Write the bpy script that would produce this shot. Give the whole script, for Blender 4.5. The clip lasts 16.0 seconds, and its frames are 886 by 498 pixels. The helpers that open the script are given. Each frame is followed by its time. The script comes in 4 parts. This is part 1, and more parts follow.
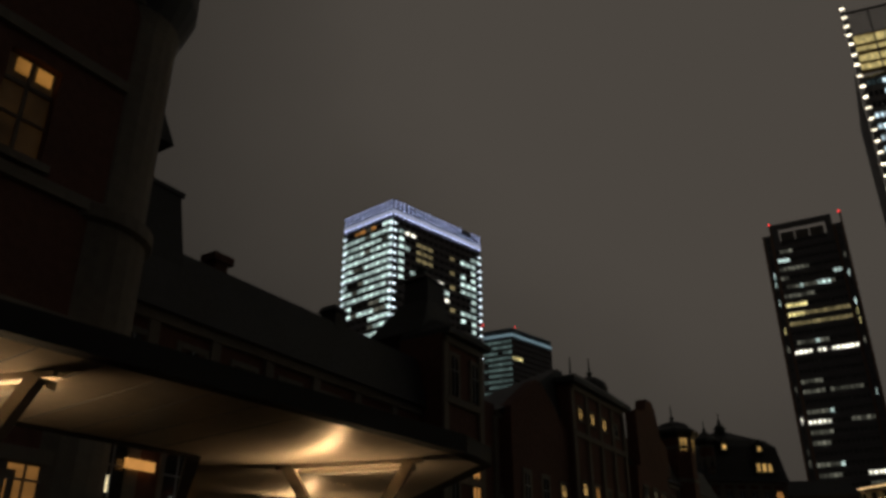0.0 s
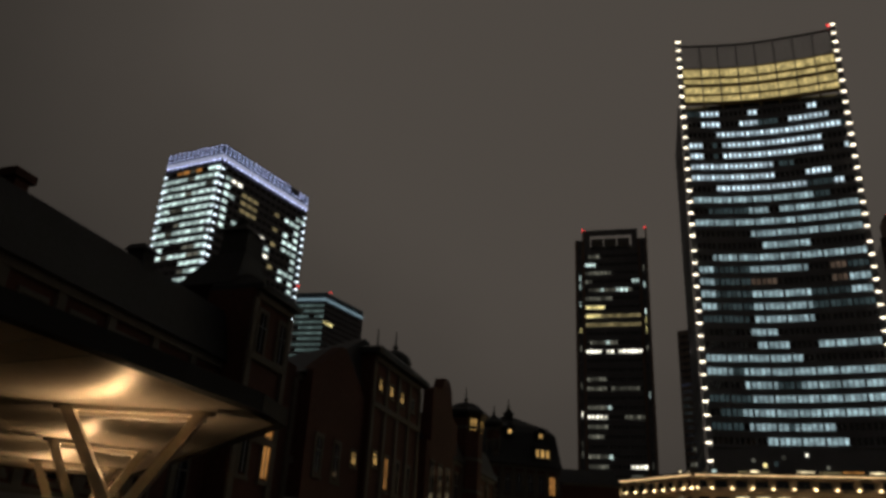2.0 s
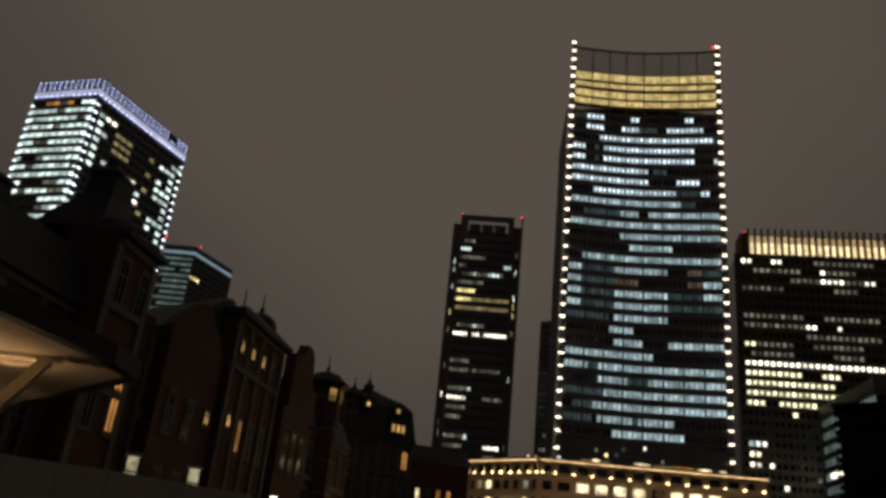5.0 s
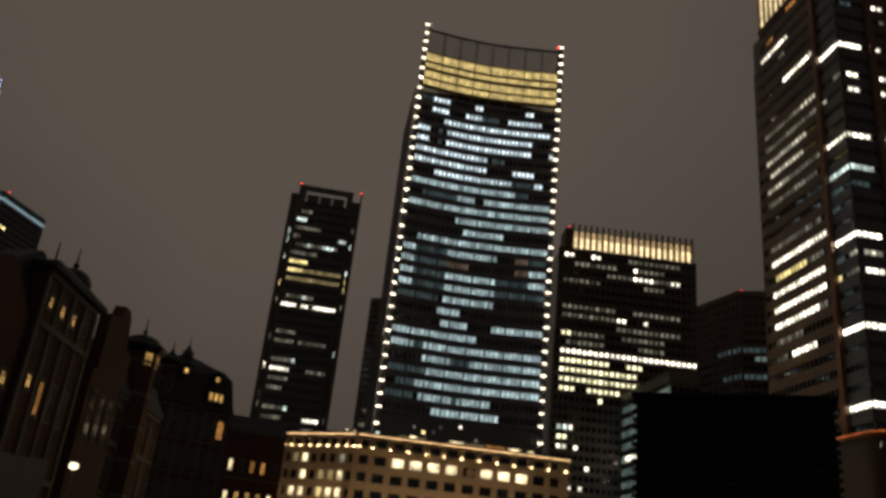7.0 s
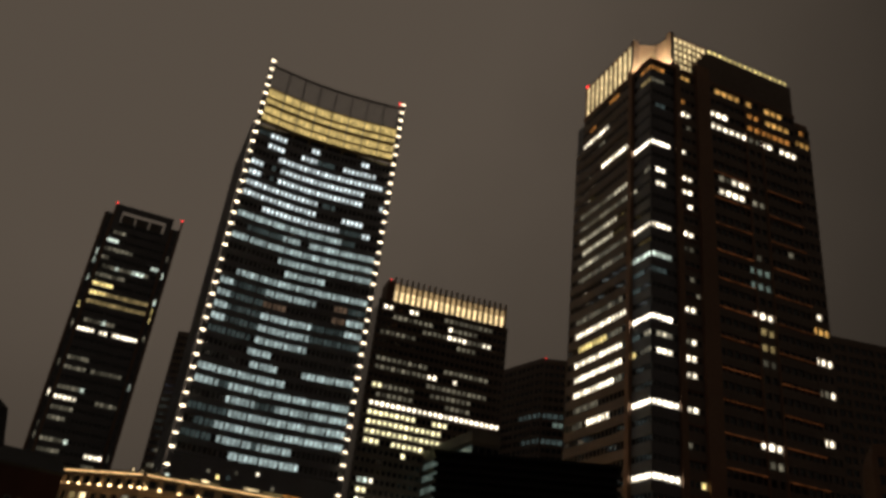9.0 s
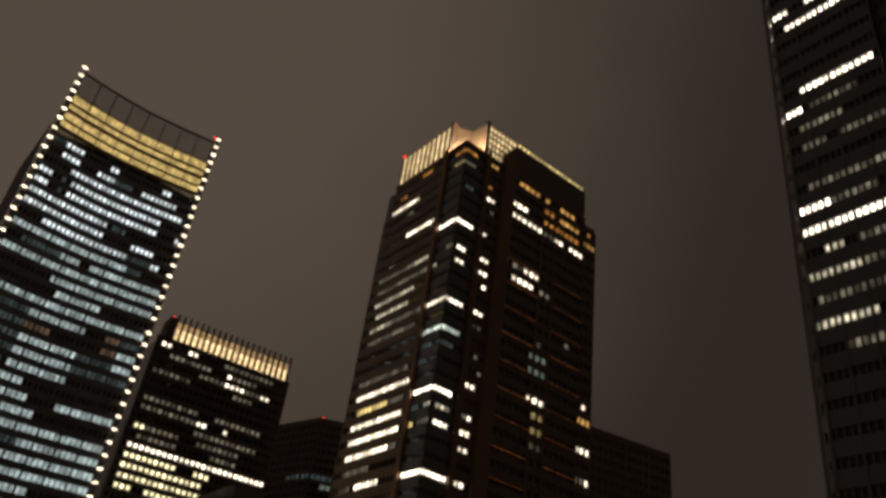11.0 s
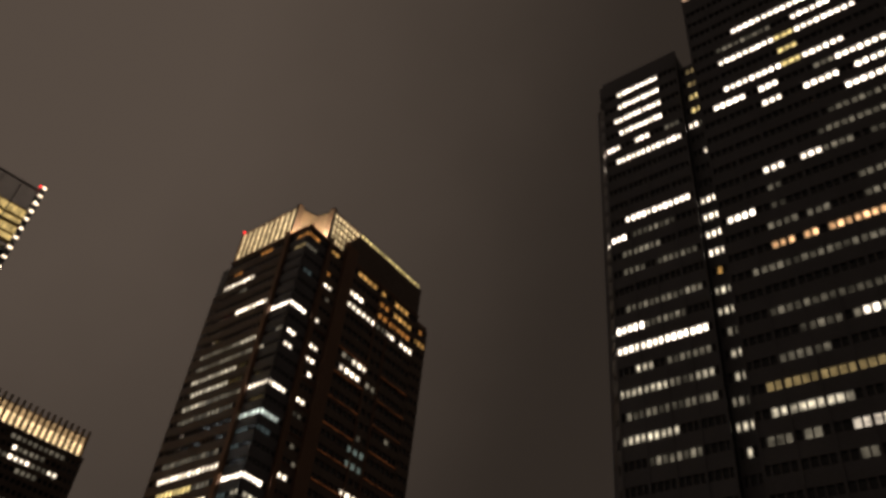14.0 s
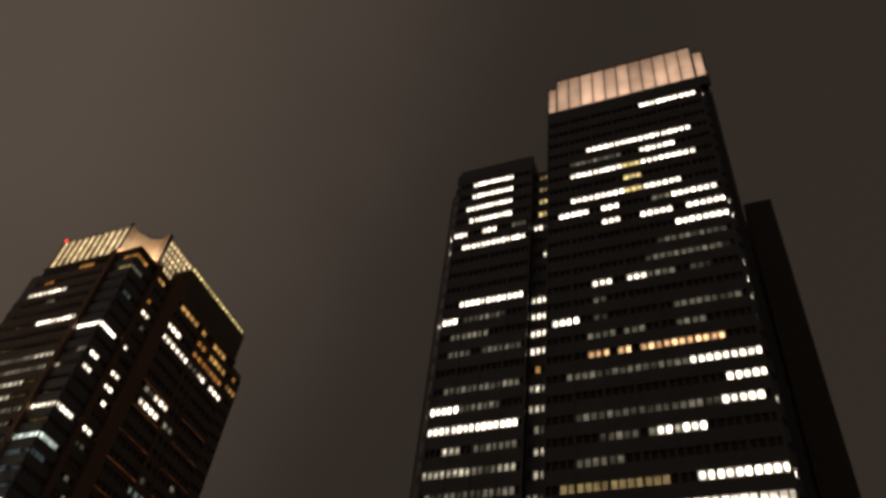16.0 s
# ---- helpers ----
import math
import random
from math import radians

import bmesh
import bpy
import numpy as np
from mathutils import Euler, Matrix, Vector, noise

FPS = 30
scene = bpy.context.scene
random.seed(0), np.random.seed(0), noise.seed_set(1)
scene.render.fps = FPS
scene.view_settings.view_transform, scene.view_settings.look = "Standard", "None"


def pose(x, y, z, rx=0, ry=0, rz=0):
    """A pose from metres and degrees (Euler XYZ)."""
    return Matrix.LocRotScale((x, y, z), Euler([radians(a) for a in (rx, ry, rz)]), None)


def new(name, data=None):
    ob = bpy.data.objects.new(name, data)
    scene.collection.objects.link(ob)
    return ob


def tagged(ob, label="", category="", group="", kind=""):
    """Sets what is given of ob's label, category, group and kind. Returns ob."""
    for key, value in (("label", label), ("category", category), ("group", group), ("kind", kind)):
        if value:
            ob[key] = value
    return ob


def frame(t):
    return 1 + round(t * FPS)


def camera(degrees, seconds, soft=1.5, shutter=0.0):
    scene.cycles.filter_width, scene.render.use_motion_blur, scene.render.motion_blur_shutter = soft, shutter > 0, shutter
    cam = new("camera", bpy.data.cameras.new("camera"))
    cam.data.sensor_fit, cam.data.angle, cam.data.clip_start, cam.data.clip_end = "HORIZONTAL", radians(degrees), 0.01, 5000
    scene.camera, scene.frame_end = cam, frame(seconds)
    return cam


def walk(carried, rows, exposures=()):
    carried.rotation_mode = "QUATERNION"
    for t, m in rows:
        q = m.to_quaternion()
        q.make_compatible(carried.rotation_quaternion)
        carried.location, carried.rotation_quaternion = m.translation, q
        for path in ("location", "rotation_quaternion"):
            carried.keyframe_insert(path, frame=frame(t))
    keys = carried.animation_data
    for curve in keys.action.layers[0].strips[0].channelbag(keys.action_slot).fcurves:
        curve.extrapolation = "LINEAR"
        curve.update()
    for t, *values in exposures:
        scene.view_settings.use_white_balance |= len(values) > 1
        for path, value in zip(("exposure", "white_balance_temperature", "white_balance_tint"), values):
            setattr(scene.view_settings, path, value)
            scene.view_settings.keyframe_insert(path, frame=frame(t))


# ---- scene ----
# The forecourt of a brick railway station at night, seen by somebody who
# stands still and turns: towers round a square, a lit canopy, dark station.
cam = camera(57.3, 16.0, soft=3.4)
EYE = 1.6
# seconds and the camera's turn in degrees
ROWS = [
    (0.0, 115.31, -0.02, -0.01),
    (0.5, 115.29, -0.18, -4.36),
    (1.0, 116.07, -2.38, -10.80),
    (1.5, 114.87, -3.21, -13.67),
    (2.0, 113.46, -2.97, -14.87),
    (2.5, 112.70, -3.48, -17.00),
    (3.0, 112.51, -4.06, -18.40),
    (3.5, 112.44, -4.76, -21.52),
    (6.0, 111.80, -5.36, -29.55),
    (6.5, 111.38, -5.17, -34.23),
    (7.0, 111.95, -5.75, -37.96),
    (7.5, 112.72, -5.68, -40.92),
    (8.0, 114.12, -6.00, -44.80),
    (8.5, 115.22, -5.93, -48.06),
    (9.0, 116.91, -6.53, -52.04),
    (9.5, 118.66, -7.05, -57.65),
    (10.0, 120.11, -7.11, -62.00),
    (12.5, 127.15, -6.58, -74.67),
    (13.0, 128.70, -6.43, -75.39),
    (13.5, 130.11, -6.05, -78.16),
    (14.0, 130.90, -5.53, -82.04),
    (14.5, 132.72, -6.04, -85.11),
    (15.0, 134.33, -6.20, -88.94),
    (15.5, 135.43, -6.47, -93.65),
    (16.0, 137.13, -5.84, -98.11),
]
EXPOSURES = [(0.0, -0.20, 6100, 4), (2.0, -0.12, 6100, 6), (3.5, 0.02, 6250, 7), (7.0, 0.24, 6500, 9), (9.5, 0.10, 7000, 9), (12.5, 0.02, 7100, 17), (16.0, 0.06, 6900, 14)]
walk(cam, [(t, pose(0, 0, EYE, rx, ry, rz)) for t, rx, ry, rz in ROWS], EXPOSURES)

# ---- light: an overcast city sky that glows faintly, and the lamps ----
world = bpy.data.worlds.new("night_sky")
scene.world = world
world.use_nodes = True
wn, wl = world.node_tree.nodes, world.node_tree.links
sky_bg = wn["Background"]
w_tc = wn.new("ShaderNodeTexCoord")
w_noise = wn.new("ShaderNodeTexNoise")
w_noise.inputs["Scale"].default_value = 2.4
w_noise.inputs["Detail"].default_value = 4.0
w_dot = wn.new("ShaderNodeVectorMath")
w_dot.operation = "DOT_PRODUCT"
w_dot.inputs[1].default_value = (0.34, 0.67, 0.66)   # the clouds over the lit centre glow most
w_add = wn.new("ShaderNodeMath")
w_add.operation = "MULTIPLY_ADD"
w_add.inputs[1].default_value = 0.13
w_ramp = wn.new("ShaderNodeValToRGB")
wl.new(w_tc.outputs["Generated"], w_dot.inputs[0])
wl.new(w_tc.outputs["Generated"], w_noise.inputs["Vector"])
wl.new(w_noise.outputs["Fac"], w_add.inputs[0])
wl.new(w_dot.outputs["Value"], w_add.inputs[2])
wl.new(w_add.outputs[0], w_ramp.inputs[0])
wl.new(w_ramp.outputs["Color"], sky_bg.inputs["Color"])
sky_bg.inputs["Strength"].default_value = 1.0
ramp = w_ramp.color_ramp
ramp.interpolation = "B_SPLINE"
ramp.elements[0].position, ramp.elements[0].color = 0.0, (0.0290, 0.0233, 0.0189, 1)
ramp.elements[1].position, ramp.elements[1].color = 1.0, (0.0840, 0.0676, 0.0548, 1)
for at, colour in ((0.55, (0.0275, 0.0221, 0.0179, 1)), (0.70, (0.0255, 0.0205, 0.0166, 1)), (0.76, (0.0285, 0.0229, 0.0186, 1)), (0.82, (0.0400, 0.0322, 0.0261, 1)), (0.88, (0.0540, 0.0435, 0.0352, 1)), (0.95, (0.0670, 0.0539, 0.0437, 1))):
    ramp.elements.new(at).color = colour


# ---- materials ----
def material(name, base, rough=0.7, metal=0.0, vary=0.25, scale=3.0, bump=0.0, bump_scale=40.0, random_tone=0.0):
    """A plain surface with variation at two scales, fine relief and, for loose pieces, a tone of their own."""
    m = bpy.data.materials.new(name)
    m.use_nodes = True
    n, l = m.node_tree.nodes, m.node_tree.links
    bsdf = n["Principled BSDF"]
    bsdf.inputs["Roughness"].default_value = rough
    bsdf.inputs["Metallic"].default_value = metal
    tc = n.new("ShaderNodeTexCoord")
    big, fine = n.new("ShaderNodeTexNoise"), n.new("ShaderNodeTexNoise")
    big.inputs["Scale"].default_value, big.inputs["Detail"].default_value = scale * 0.12, 4.0
    fine.inputs["Scale"].default_value, fine.inputs["Detail"].default_value = scale * 2.0, 6.0
    add = n.new("ShaderNodeMath")
    add.operation = "ADD"
    ramp_n = n.new("ShaderNodeMapRange")
    ramp_n.inputs["From Min"].default_value, ramp_n.inputs["From Max"].default_value = 0.6, 1.4
    ramp_n.inputs["To Min"].default_value, ramp_n.inputs["To Max"].default_value = 1 - vary, 1 + vary
    mix = n.new("ShaderNodeVectorMath")
    mix.operation = "SCALE"
    mix.inputs[0].default_value = base
    for tex in (big, fine):
        l.new(tc.outputs["Object"], tex.inputs["Vector"])
    l.new(big.outputs["Fac"], add.inputs[0])
    l.new(fine.outputs["Fac"], add.inputs[1])
    l.new(add.outputs[0], ramp_n.inputs["Value"])
    factor = ramp_n.outputs["Result"]
    if random_tone:
        info, rr, mm = n.new("ShaderNodeObjectInfo"), n.new("ShaderNodeMapRange"), n.new("ShaderNodeMath")
        rr.inputs["To Min"].default_value, rr.inputs["To Max"].default_value = 1 - random_tone, 1 + random_tone
        mm.operation = "MULTIPLY"
        l.new(info.outputs["Random"], rr.inputs["Value"])
        l.new(rr.outputs["Result"], mm.inputs[0])
        l.new(factor, mm.inputs[1])
        factor = mm.outputs[0]
    l.new(factor, mix.inputs["Scale"])
    l.new(mix.outputs["Vector"], bsdf.inputs["Base Color"])
    if bump:
        bp, tex = n.new("ShaderNodeBump"), n.new("ShaderNodeTexNoise")
        tex.inputs["Scale"].default_value = bump_scale
        tex.inputs["Detail"].default_value = 5.0
        bp.inputs["Strength"].default_value = bump
        bp.inputs["Distance"].default_value = 0.02
        l.new(tc.outputs["Object"], tex.inputs["Vector"])
        l.new(tex.outputs["Fac"], bp.inputs["Height"])
        l.new(bp.outputs["Normal"], bsdf.inputs["Normal"])
    return m


def lit(name, colour, strength, spread=0.4, clutter=0.5, scale=0.5, lamp=0.0):
    """A window with the light on behind it: each pane has its own level, with blinds and things inside as a soft unevenness."""
    m = bpy.data.materials.new(name)
    m.use_nodes = True
    n, l = m.node_tree.nodes, m.node_tree.links
    bsdf = n["Principled BSDF"]
    bsdf.inputs["Base Color"].default_value = (0.03, 0.035, 0.04, 1)
    bsdf.inputs["Roughness"].default_value = 0.15
    bsdf.inputs["Emission Color"].default_value = (*colour, 1)
    geo, info, tex = n.new("ShaderNodeNewGeometry"), n.new("ShaderNodeObjectInfo"), n.new("ShaderNodeTexNoise")
    tex.inputs["Scale"].default_value, tex.inputs["Detail"].default_value = scale, 3.0
    l.new(geo.outputs["Position"], tex.inputs["Vector"])
    a, b, c = n.new("ShaderNodeMapRange"), n.new("ShaderNodeMapRange"), n.new("ShaderNodeMath")
    a.inputs["From Min"].default_value, a.inputs["From Max"].default_value = 0.3, 0.7
    a.inputs["To Min"].default_value, a.inputs["To Max"].default_value = strength * (1 - clutter), strength * (1 + clutter)
    b.inputs["To Min"].default_value, b.inputs["To Max"].default_value = 1 - spread, 1 + spread
    c.operation = "MULTIPLY"
    l.new(tex.outputs["Fac"], a.inputs["Value"])
    l.new(info.outputs["Random"], b.inputs["Value"])
    l.new(a.outputs["Result"], c.inputs[0])
    l.new(b.outputs["Result"], c.inputs[1])
    level = c.outputs[0]
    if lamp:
        # a bright spot painted into the pane's emission stands for its ceiling lamp
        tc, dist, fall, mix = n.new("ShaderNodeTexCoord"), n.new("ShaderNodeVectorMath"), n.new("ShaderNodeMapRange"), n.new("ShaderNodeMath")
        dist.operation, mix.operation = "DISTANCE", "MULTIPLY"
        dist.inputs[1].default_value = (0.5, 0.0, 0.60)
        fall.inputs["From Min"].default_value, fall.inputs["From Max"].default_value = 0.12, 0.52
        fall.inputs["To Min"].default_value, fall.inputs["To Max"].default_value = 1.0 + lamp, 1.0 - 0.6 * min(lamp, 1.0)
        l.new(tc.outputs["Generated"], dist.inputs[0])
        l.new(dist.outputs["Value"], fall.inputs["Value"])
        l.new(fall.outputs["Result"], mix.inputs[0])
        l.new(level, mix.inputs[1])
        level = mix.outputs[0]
    l.new(level, bsdf.inputs["Emission Strength"])
    return m


M_GLASS = material("dark_glass", (0.016, 0.022, 0.028), 0.06, 0.0, 0.2, 0.4)
M_GLASS.node_tree.nodes["Principled BSDF"].inputs["Specular IOR Level"].default_value = 1.0
M_STEEL = material("dark_steel", (0.22, 0.22, 0.24), 0.45, 0.3, 0.2, 1.0)
M_BLACKSTONE = material("dark_stone", (0.28, 0.215, 0.175), 0.6, 0.0, 0.25, 0.6)
M_BLACKGRANITE = material("polished_dark_granite", (0.10, 0.075, 0.06), 0.35, 0.0, 0.25, 0.6)
M_BROWNSTONE = material("brown_stone", (0.40, 0.24, 0.16), 0.65, 0.0, 0.25, 0.6)
M_PALESTONE = material("pale_stone", (0.42, 0.36, 0.29), 0.75, 0.0, 0.2, 0.8, 0.3, 6.0)
M_BRICK = material("red_brick_wall", (0.115, 0.050, 0.036), 0.85, 0.0, 0.35, 1.2, 0.5, 14.0)
M_TRIM = material("station_granite", (0.165, 0.145, 0.12), 0.75, 0.0, 0.25, 1.0, 0.3, 10.0)
M_SLATE = material("roof_slate", (0.035, 0.037, 0.042), 0.6, 0.0, 0.35, 1.5, 0.4, 8.0)
M_COPPER = material("dark_copper", (0.05, 0.06, 0.055), 0.5, 0.5, 0.3, 1.5)
M_ASPHALT = material("asphalt", (0.05, 0.05, 0.05), 0.85, 0.0, 0.3, 1.0, 0.5, 60.0)
M_HOARD = material("pale_painted_panel", (0.52, 0.47, 0.41), 0.6, 0.0, 0.12, 0.8, 0.1, 8.0, 0.06)
M_SOFFIT = material("satin_metal_soffit", (0.64, 0.54, 0.42), 0.40, 0.62, 0.12, 1.2)
_n, _l = M_SOFFIT.node_tree.nodes, M_SOFFIT.node_tree.links
_brush = _n.new("ShaderNodeCombineXYZ")   # brushed across the lamps
_brush.inputs[0].default_value, _brush.inputs[1].default_value = 0.74, -0.67
_l.new(_brush.outputs[0], _n["Principled BSDF"].inputs["Tangent"])
_n["Principled BSDF"].inputs["Anisotropic"].default_value = 0.85
M_STRUT = material("painted_steel_strut", (0.42, 0.37, 0.31), 0.45, 0.3, 0.12, 2.0)
M_BLACK = material("black_louvre_metal", (0.012, 0.012, 0.012), 0.7, 0.0, 0.2, 2.0)
M_CONCRETE = material("grey_concrete", (0.28, 0.27, 0.25), 0.85, 0.0, 0.2, 1.0, 0.3, 20.0)

L_COOL = lit("cool_office_light", (0.73, 0.95, 0.98), 0.42, 0.35, 0.5)
L_COOLTOP = lit("bright_cool_office_light", (0.78, 0.93, 1.0), 0.66, 0.4, 0.5, 0.5, 0.8)
L_COOLDIM = lit("dim_cool_office_light", (0.55, 0.80, 0.82), 0.05)
L_WHITE = lit("white_office_light", (1.0, 0.91, 0.72), 1.25, 0.6, 0.5, 0.7, 1.4)
L_WARMWHITE = lit("warm_white_office_light", (1.0, 0.78, 0.44), 1.05, 0.5, 0.6, 0.6, 0.5)
L_BRIGHT = lit("bright_office_light", (1.0, 0.91, 0.74), 1.9, 0.5, 0.5, 0.7, 1.6)
L_GREEN = lit("greenish_office_light", (0.82, 1.0, 0.90), 0.8, 0.5, 0.6)
L_PALEYELLOW = lit("pale_yellow_office_light", (1.0, 0.93, 0.55), 1.15, 0.45, 0.5, 0.6, 0.7)
L_YELLOW = lit("yellow_office_light", (1.0, 0.80, 0.32), 1.0)
L_MID = lit("half_bright_office_light", (1.0, 0.93, 0.70), 0.26, 0.5, 0.6, 0.7, 1.6)
L_DIM = lit("dim_office_light", (0.95, 0.88, 0.66), 0.085, 0.7, 0.7, 0.5, 0.5)
L_EMBER = lit("bright_orange_office_light", (1.0, 0.58, 0.28), 0.95, 0.5, 0.5, 0.7, 0.8)
L_WARM = lit("warm_room_light", (1.0, 0.56, 0.16), 0.55)
L_KHAKI = lit("dim_yellow_office_light", (1.0, 0.76, 0.34), 0.20)
L_TEAL = lit("faint_teal_office_light", (0.72, 1.0, 0.90), 0.10)
L_AMBER = lit("amber_room_light", (1.0, 0.42, 0.10), 0.35)
# floodlight on a crown painted as emission, with a dimmer upper copy
L_CROWN = lit("crown_painted_floodlight", (1.0, 0.75, 0.40), 1.3, 0.25, 0.35, 0.4)
L_CROWNTOP = lit("upper_crown_painted_fade", (1.0, 0.68, 0.34), 0.42, 0.25, 0.35, 0.4)
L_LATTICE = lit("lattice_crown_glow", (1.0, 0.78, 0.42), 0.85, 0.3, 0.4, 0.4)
# brown reflections in the edge-lit tower's glass, painted as glowing panes
L_BROWN = lit("painted_brown_reflection", (1.0, 0.66, 0.45), 0.07, 0.3, 0.5)
L_GOLD = lit("gold_lit_band", (1.0, 0.74, 0.28), 0.55, 0.15, 0.5, 0.5)
L_BLUE = lit("blue_white_edge_light", (0.60, 0.64, 1.0), 2.4, 0.2, 0.2)
L_DOT = lit("edge_lamp_glow", (1.0, 0.84, 0.60), 4.0, 0.25, 0.1)
L_RED = lit("red_obstruction_light", (1.0, 0.03, 0.03), 2.4, 0.1, 0.1)
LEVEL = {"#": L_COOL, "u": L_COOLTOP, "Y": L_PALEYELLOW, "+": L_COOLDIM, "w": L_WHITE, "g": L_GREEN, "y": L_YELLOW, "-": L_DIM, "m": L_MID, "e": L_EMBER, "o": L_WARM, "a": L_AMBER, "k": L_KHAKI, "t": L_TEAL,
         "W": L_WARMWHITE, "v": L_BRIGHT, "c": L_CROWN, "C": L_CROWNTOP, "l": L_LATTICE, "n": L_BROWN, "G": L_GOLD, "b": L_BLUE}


# ---- building helpers ----
class Geo:
    """Collects boxes and prisms for one mesh."""

    def __init__(self):
        self.v, self.f = [], []

    def box(self, x0, x1, y0, y1, z0, z1, m=None):
        i = len(self.v)
        c = [Vector((x, y, z)) for z in (z0, z1) for y in (y0, y1) for x in (x0, x1)]
        self.v += [m @ p for p in c] if m else c
        self.f += [(i, i + 2, i + 3, i + 1), (i + 4, i + 5, i + 7, i + 6), (i, i + 1, i + 5, i + 4),
                   (i + 2, i + 6, i + 7, i + 3), (i, i + 4, i + 6, i + 2), (i + 1, i + 3, i + 7, i + 5)]
        return self

    def prism(self, ring, z0, z1, top=None, m=None):
        """A closed prism over a ring of (x, y), anticlockwise; top: another ring of the same length, for a taper."""
        i, k, top = len(self.v), len(ring), top or ring
        c = [Vector((x, y, z0)) for x, y in ring] + [Vector((x, y, z1)) for x, y in top]
        self.v += [m @ p for p in c] if m else c
        self.f += [tuple(range(i + k - 1, i - 1, -1)), tuple(range(i + k, i + 2 * k))]
        self.f += [(i + j, i + (j + 1) % k, i + k + (j + 1) % k, i + k + j) for j in range(k)]
        return self

    def lathe(self, profile, sides, x=0, y=0, turn=0.0):
        """A turned form: profile of (radius, z) from the bottom to the top."""
        i = len(self.v)
        for r, z in profile:
            for j in range(sides):
                a = turn + 2 * math.pi * j / sides
                self.v.append(Vector((x + r * math.cos(a), y + r * math.sin(a), z)))
        for p in range(len(profile) - 1):
            for j in range(sides):
                a, b = i + p * sides, i + (p + 1) * sides
                self.f.append((a + j, a + (j + 1) % sides, b + (j + 1) % sides, b + j))
        self.f += [tuple(range(i + sides - 1, i - 1, -1)), tuple(range(i + (len(profile) - 1) * sides, i + len(profile) * sides))]
        return self

    def beam(self, a, b, w, d):
        """A square bar from a to b."""
        a, b = Vector(a), Vector(b)
        q = (b - a).to_track_quat("Z", "Y").to_matrix().to_4x4()
        return self.box(-w / 2, w / 2, -d / 2, d / 2, 0, (b - a).length, Matrix.Translation(a) @ q)

    def mesh(self, name, mat):
        me = bpy.data.meshes.new(name)
        me.from_pydata([tuple(p) for p in self.v], [], self.f)
        me.materials.append(mat)
        return me


def part(name, geo, mat, parent, label="", kind=""):
    ob = new(name, geo.mesh(name, mat))
    ob.parent = parent
    return tagged(ob, label=label, kind=kind)


def pieces(name, boxes, mat, parent, m=None):
    """One part for each box (x0, x1, y0, y1, z0, z1)."""
    for bx in boxes:
        part(name, Geo().box(*bx, m), mat, parent)


def thing(name, label, category, m, group="", kind=""):
    root = new(name)
    root.matrix_basis = m
    return tagged(root, label, category, group, kind)


def polar(az, d, z=0.0):
    """A place by its bearing in degrees, clockwise from the first view, and its distance on the ground."""
    return Vector((d * math.sin(radians(az)), d * math.cos(radians(az)), z))


def facing(left, right):
    """The pose of a building whose front runs from left to right on the ground: x along the front, y away from the viewer."""
    d = right - left
    return pose(left.x, left.y, 0, 0, 0, math.degrees(math.atan2(d.y, d.x))), d.length


def runs(text, count):
    """'0-4# 7w' -> a list of the level of each window on a floor."""
    row = ["."] * count
    for item in text.split():
        key, span = item[-1], item[:-1].split("-")
        for c in range(int(span[0]), min(int(span[-1]), count - 1) + 1):
            row[c] = key
    return row


SHARED = {}


def pane(parent, m, w, h, key, made):
    """One glowing pane, for a lit window, lamp or crown panel, on a mesh that alike panes share."""
    tag = (round(w, 2), round(h, 2), key)
    if tag not in SHARED:
        SHARED[tag] = Geo().box(0, w, 0, 0.06, 0, h).mesh("window_pane", LEVEL[key])
    ob = new("window_pane", SHARED[tag])
    ob.parent = parent
    ob.matrix_basis = m
    made.append(ob)


def facade(root, m, width, z0, z1, cols, floors, rows, wall, spandrel=0.35, pier=0.25, big=0, depth=0.35, limit=300, name="front",
           frame_mat=None):
    """A front of cols x floors windows: floor bands and piers proud of the glazing, a pane for each lit window, dark glass for the rest.
    rows: text for each floor from the top; m: the pose of the front's lower left corner, y inwards."""
    fh, cw = (z1 - z0) / floors, width / cols
    frame_geo, dark, spare = Geo(), Geo(), {}
    made = []
    for k in range(floors + 1):
        zc = z0 + k * fh
        frame_geo.box(0, width, 0, depth + 0.1, max(z0, zc - fh * spandrel / 2), min(z1, zc + fh * spandrel / 2), m)
    for c in range(cols + 1):
        wide = big and c % big == 0
        pw = cw * pier * (1.8 if wide else 1.0)
        xc = min(max(c * cw, pw / 2), width - pw / 2)
        frame_geo.box(xc - pw / 2, xc + pw / 2, -0.12 if wide else 0.06, depth + 0.1, z0, z1, m)
    for k in range(floors):
        row = runs(rows[k] if k < len(rows) else "", cols)
        zb = z1 - (k + 1) * fh + fh * spandrel / 2 - 0.05
        h = fh * (1 - spandrel) + 0.1
        for c in range(cols):
            x, w = c * cw + cw * pier * 0.35, cw * (1 - pier * 0.7)
            if row[c] == ".":
                dark.box(x, x + w, depth, depth + 0.06, zb, zb + h, m)
            elif len(made) < limit:
                pane(root, m @ Matrix.Translation((x, depth, zb)), w, h, row[c], made)
            else:
                spare.setdefault(row[c], Geo()).box(x, x + w, depth, depth + 0.06, zb, zb + h, m)
    part(name + "_frame", frame_geo, frame_mat or wall, root)
    if dark.v:
        part(name + "_dark_glazing", dark, M_GLASS, root, kind="stuff")
    for key, geo in spare.items():
        part(name + "_lit_glazing", geo, LEVEL[key], root, kind="stuff")


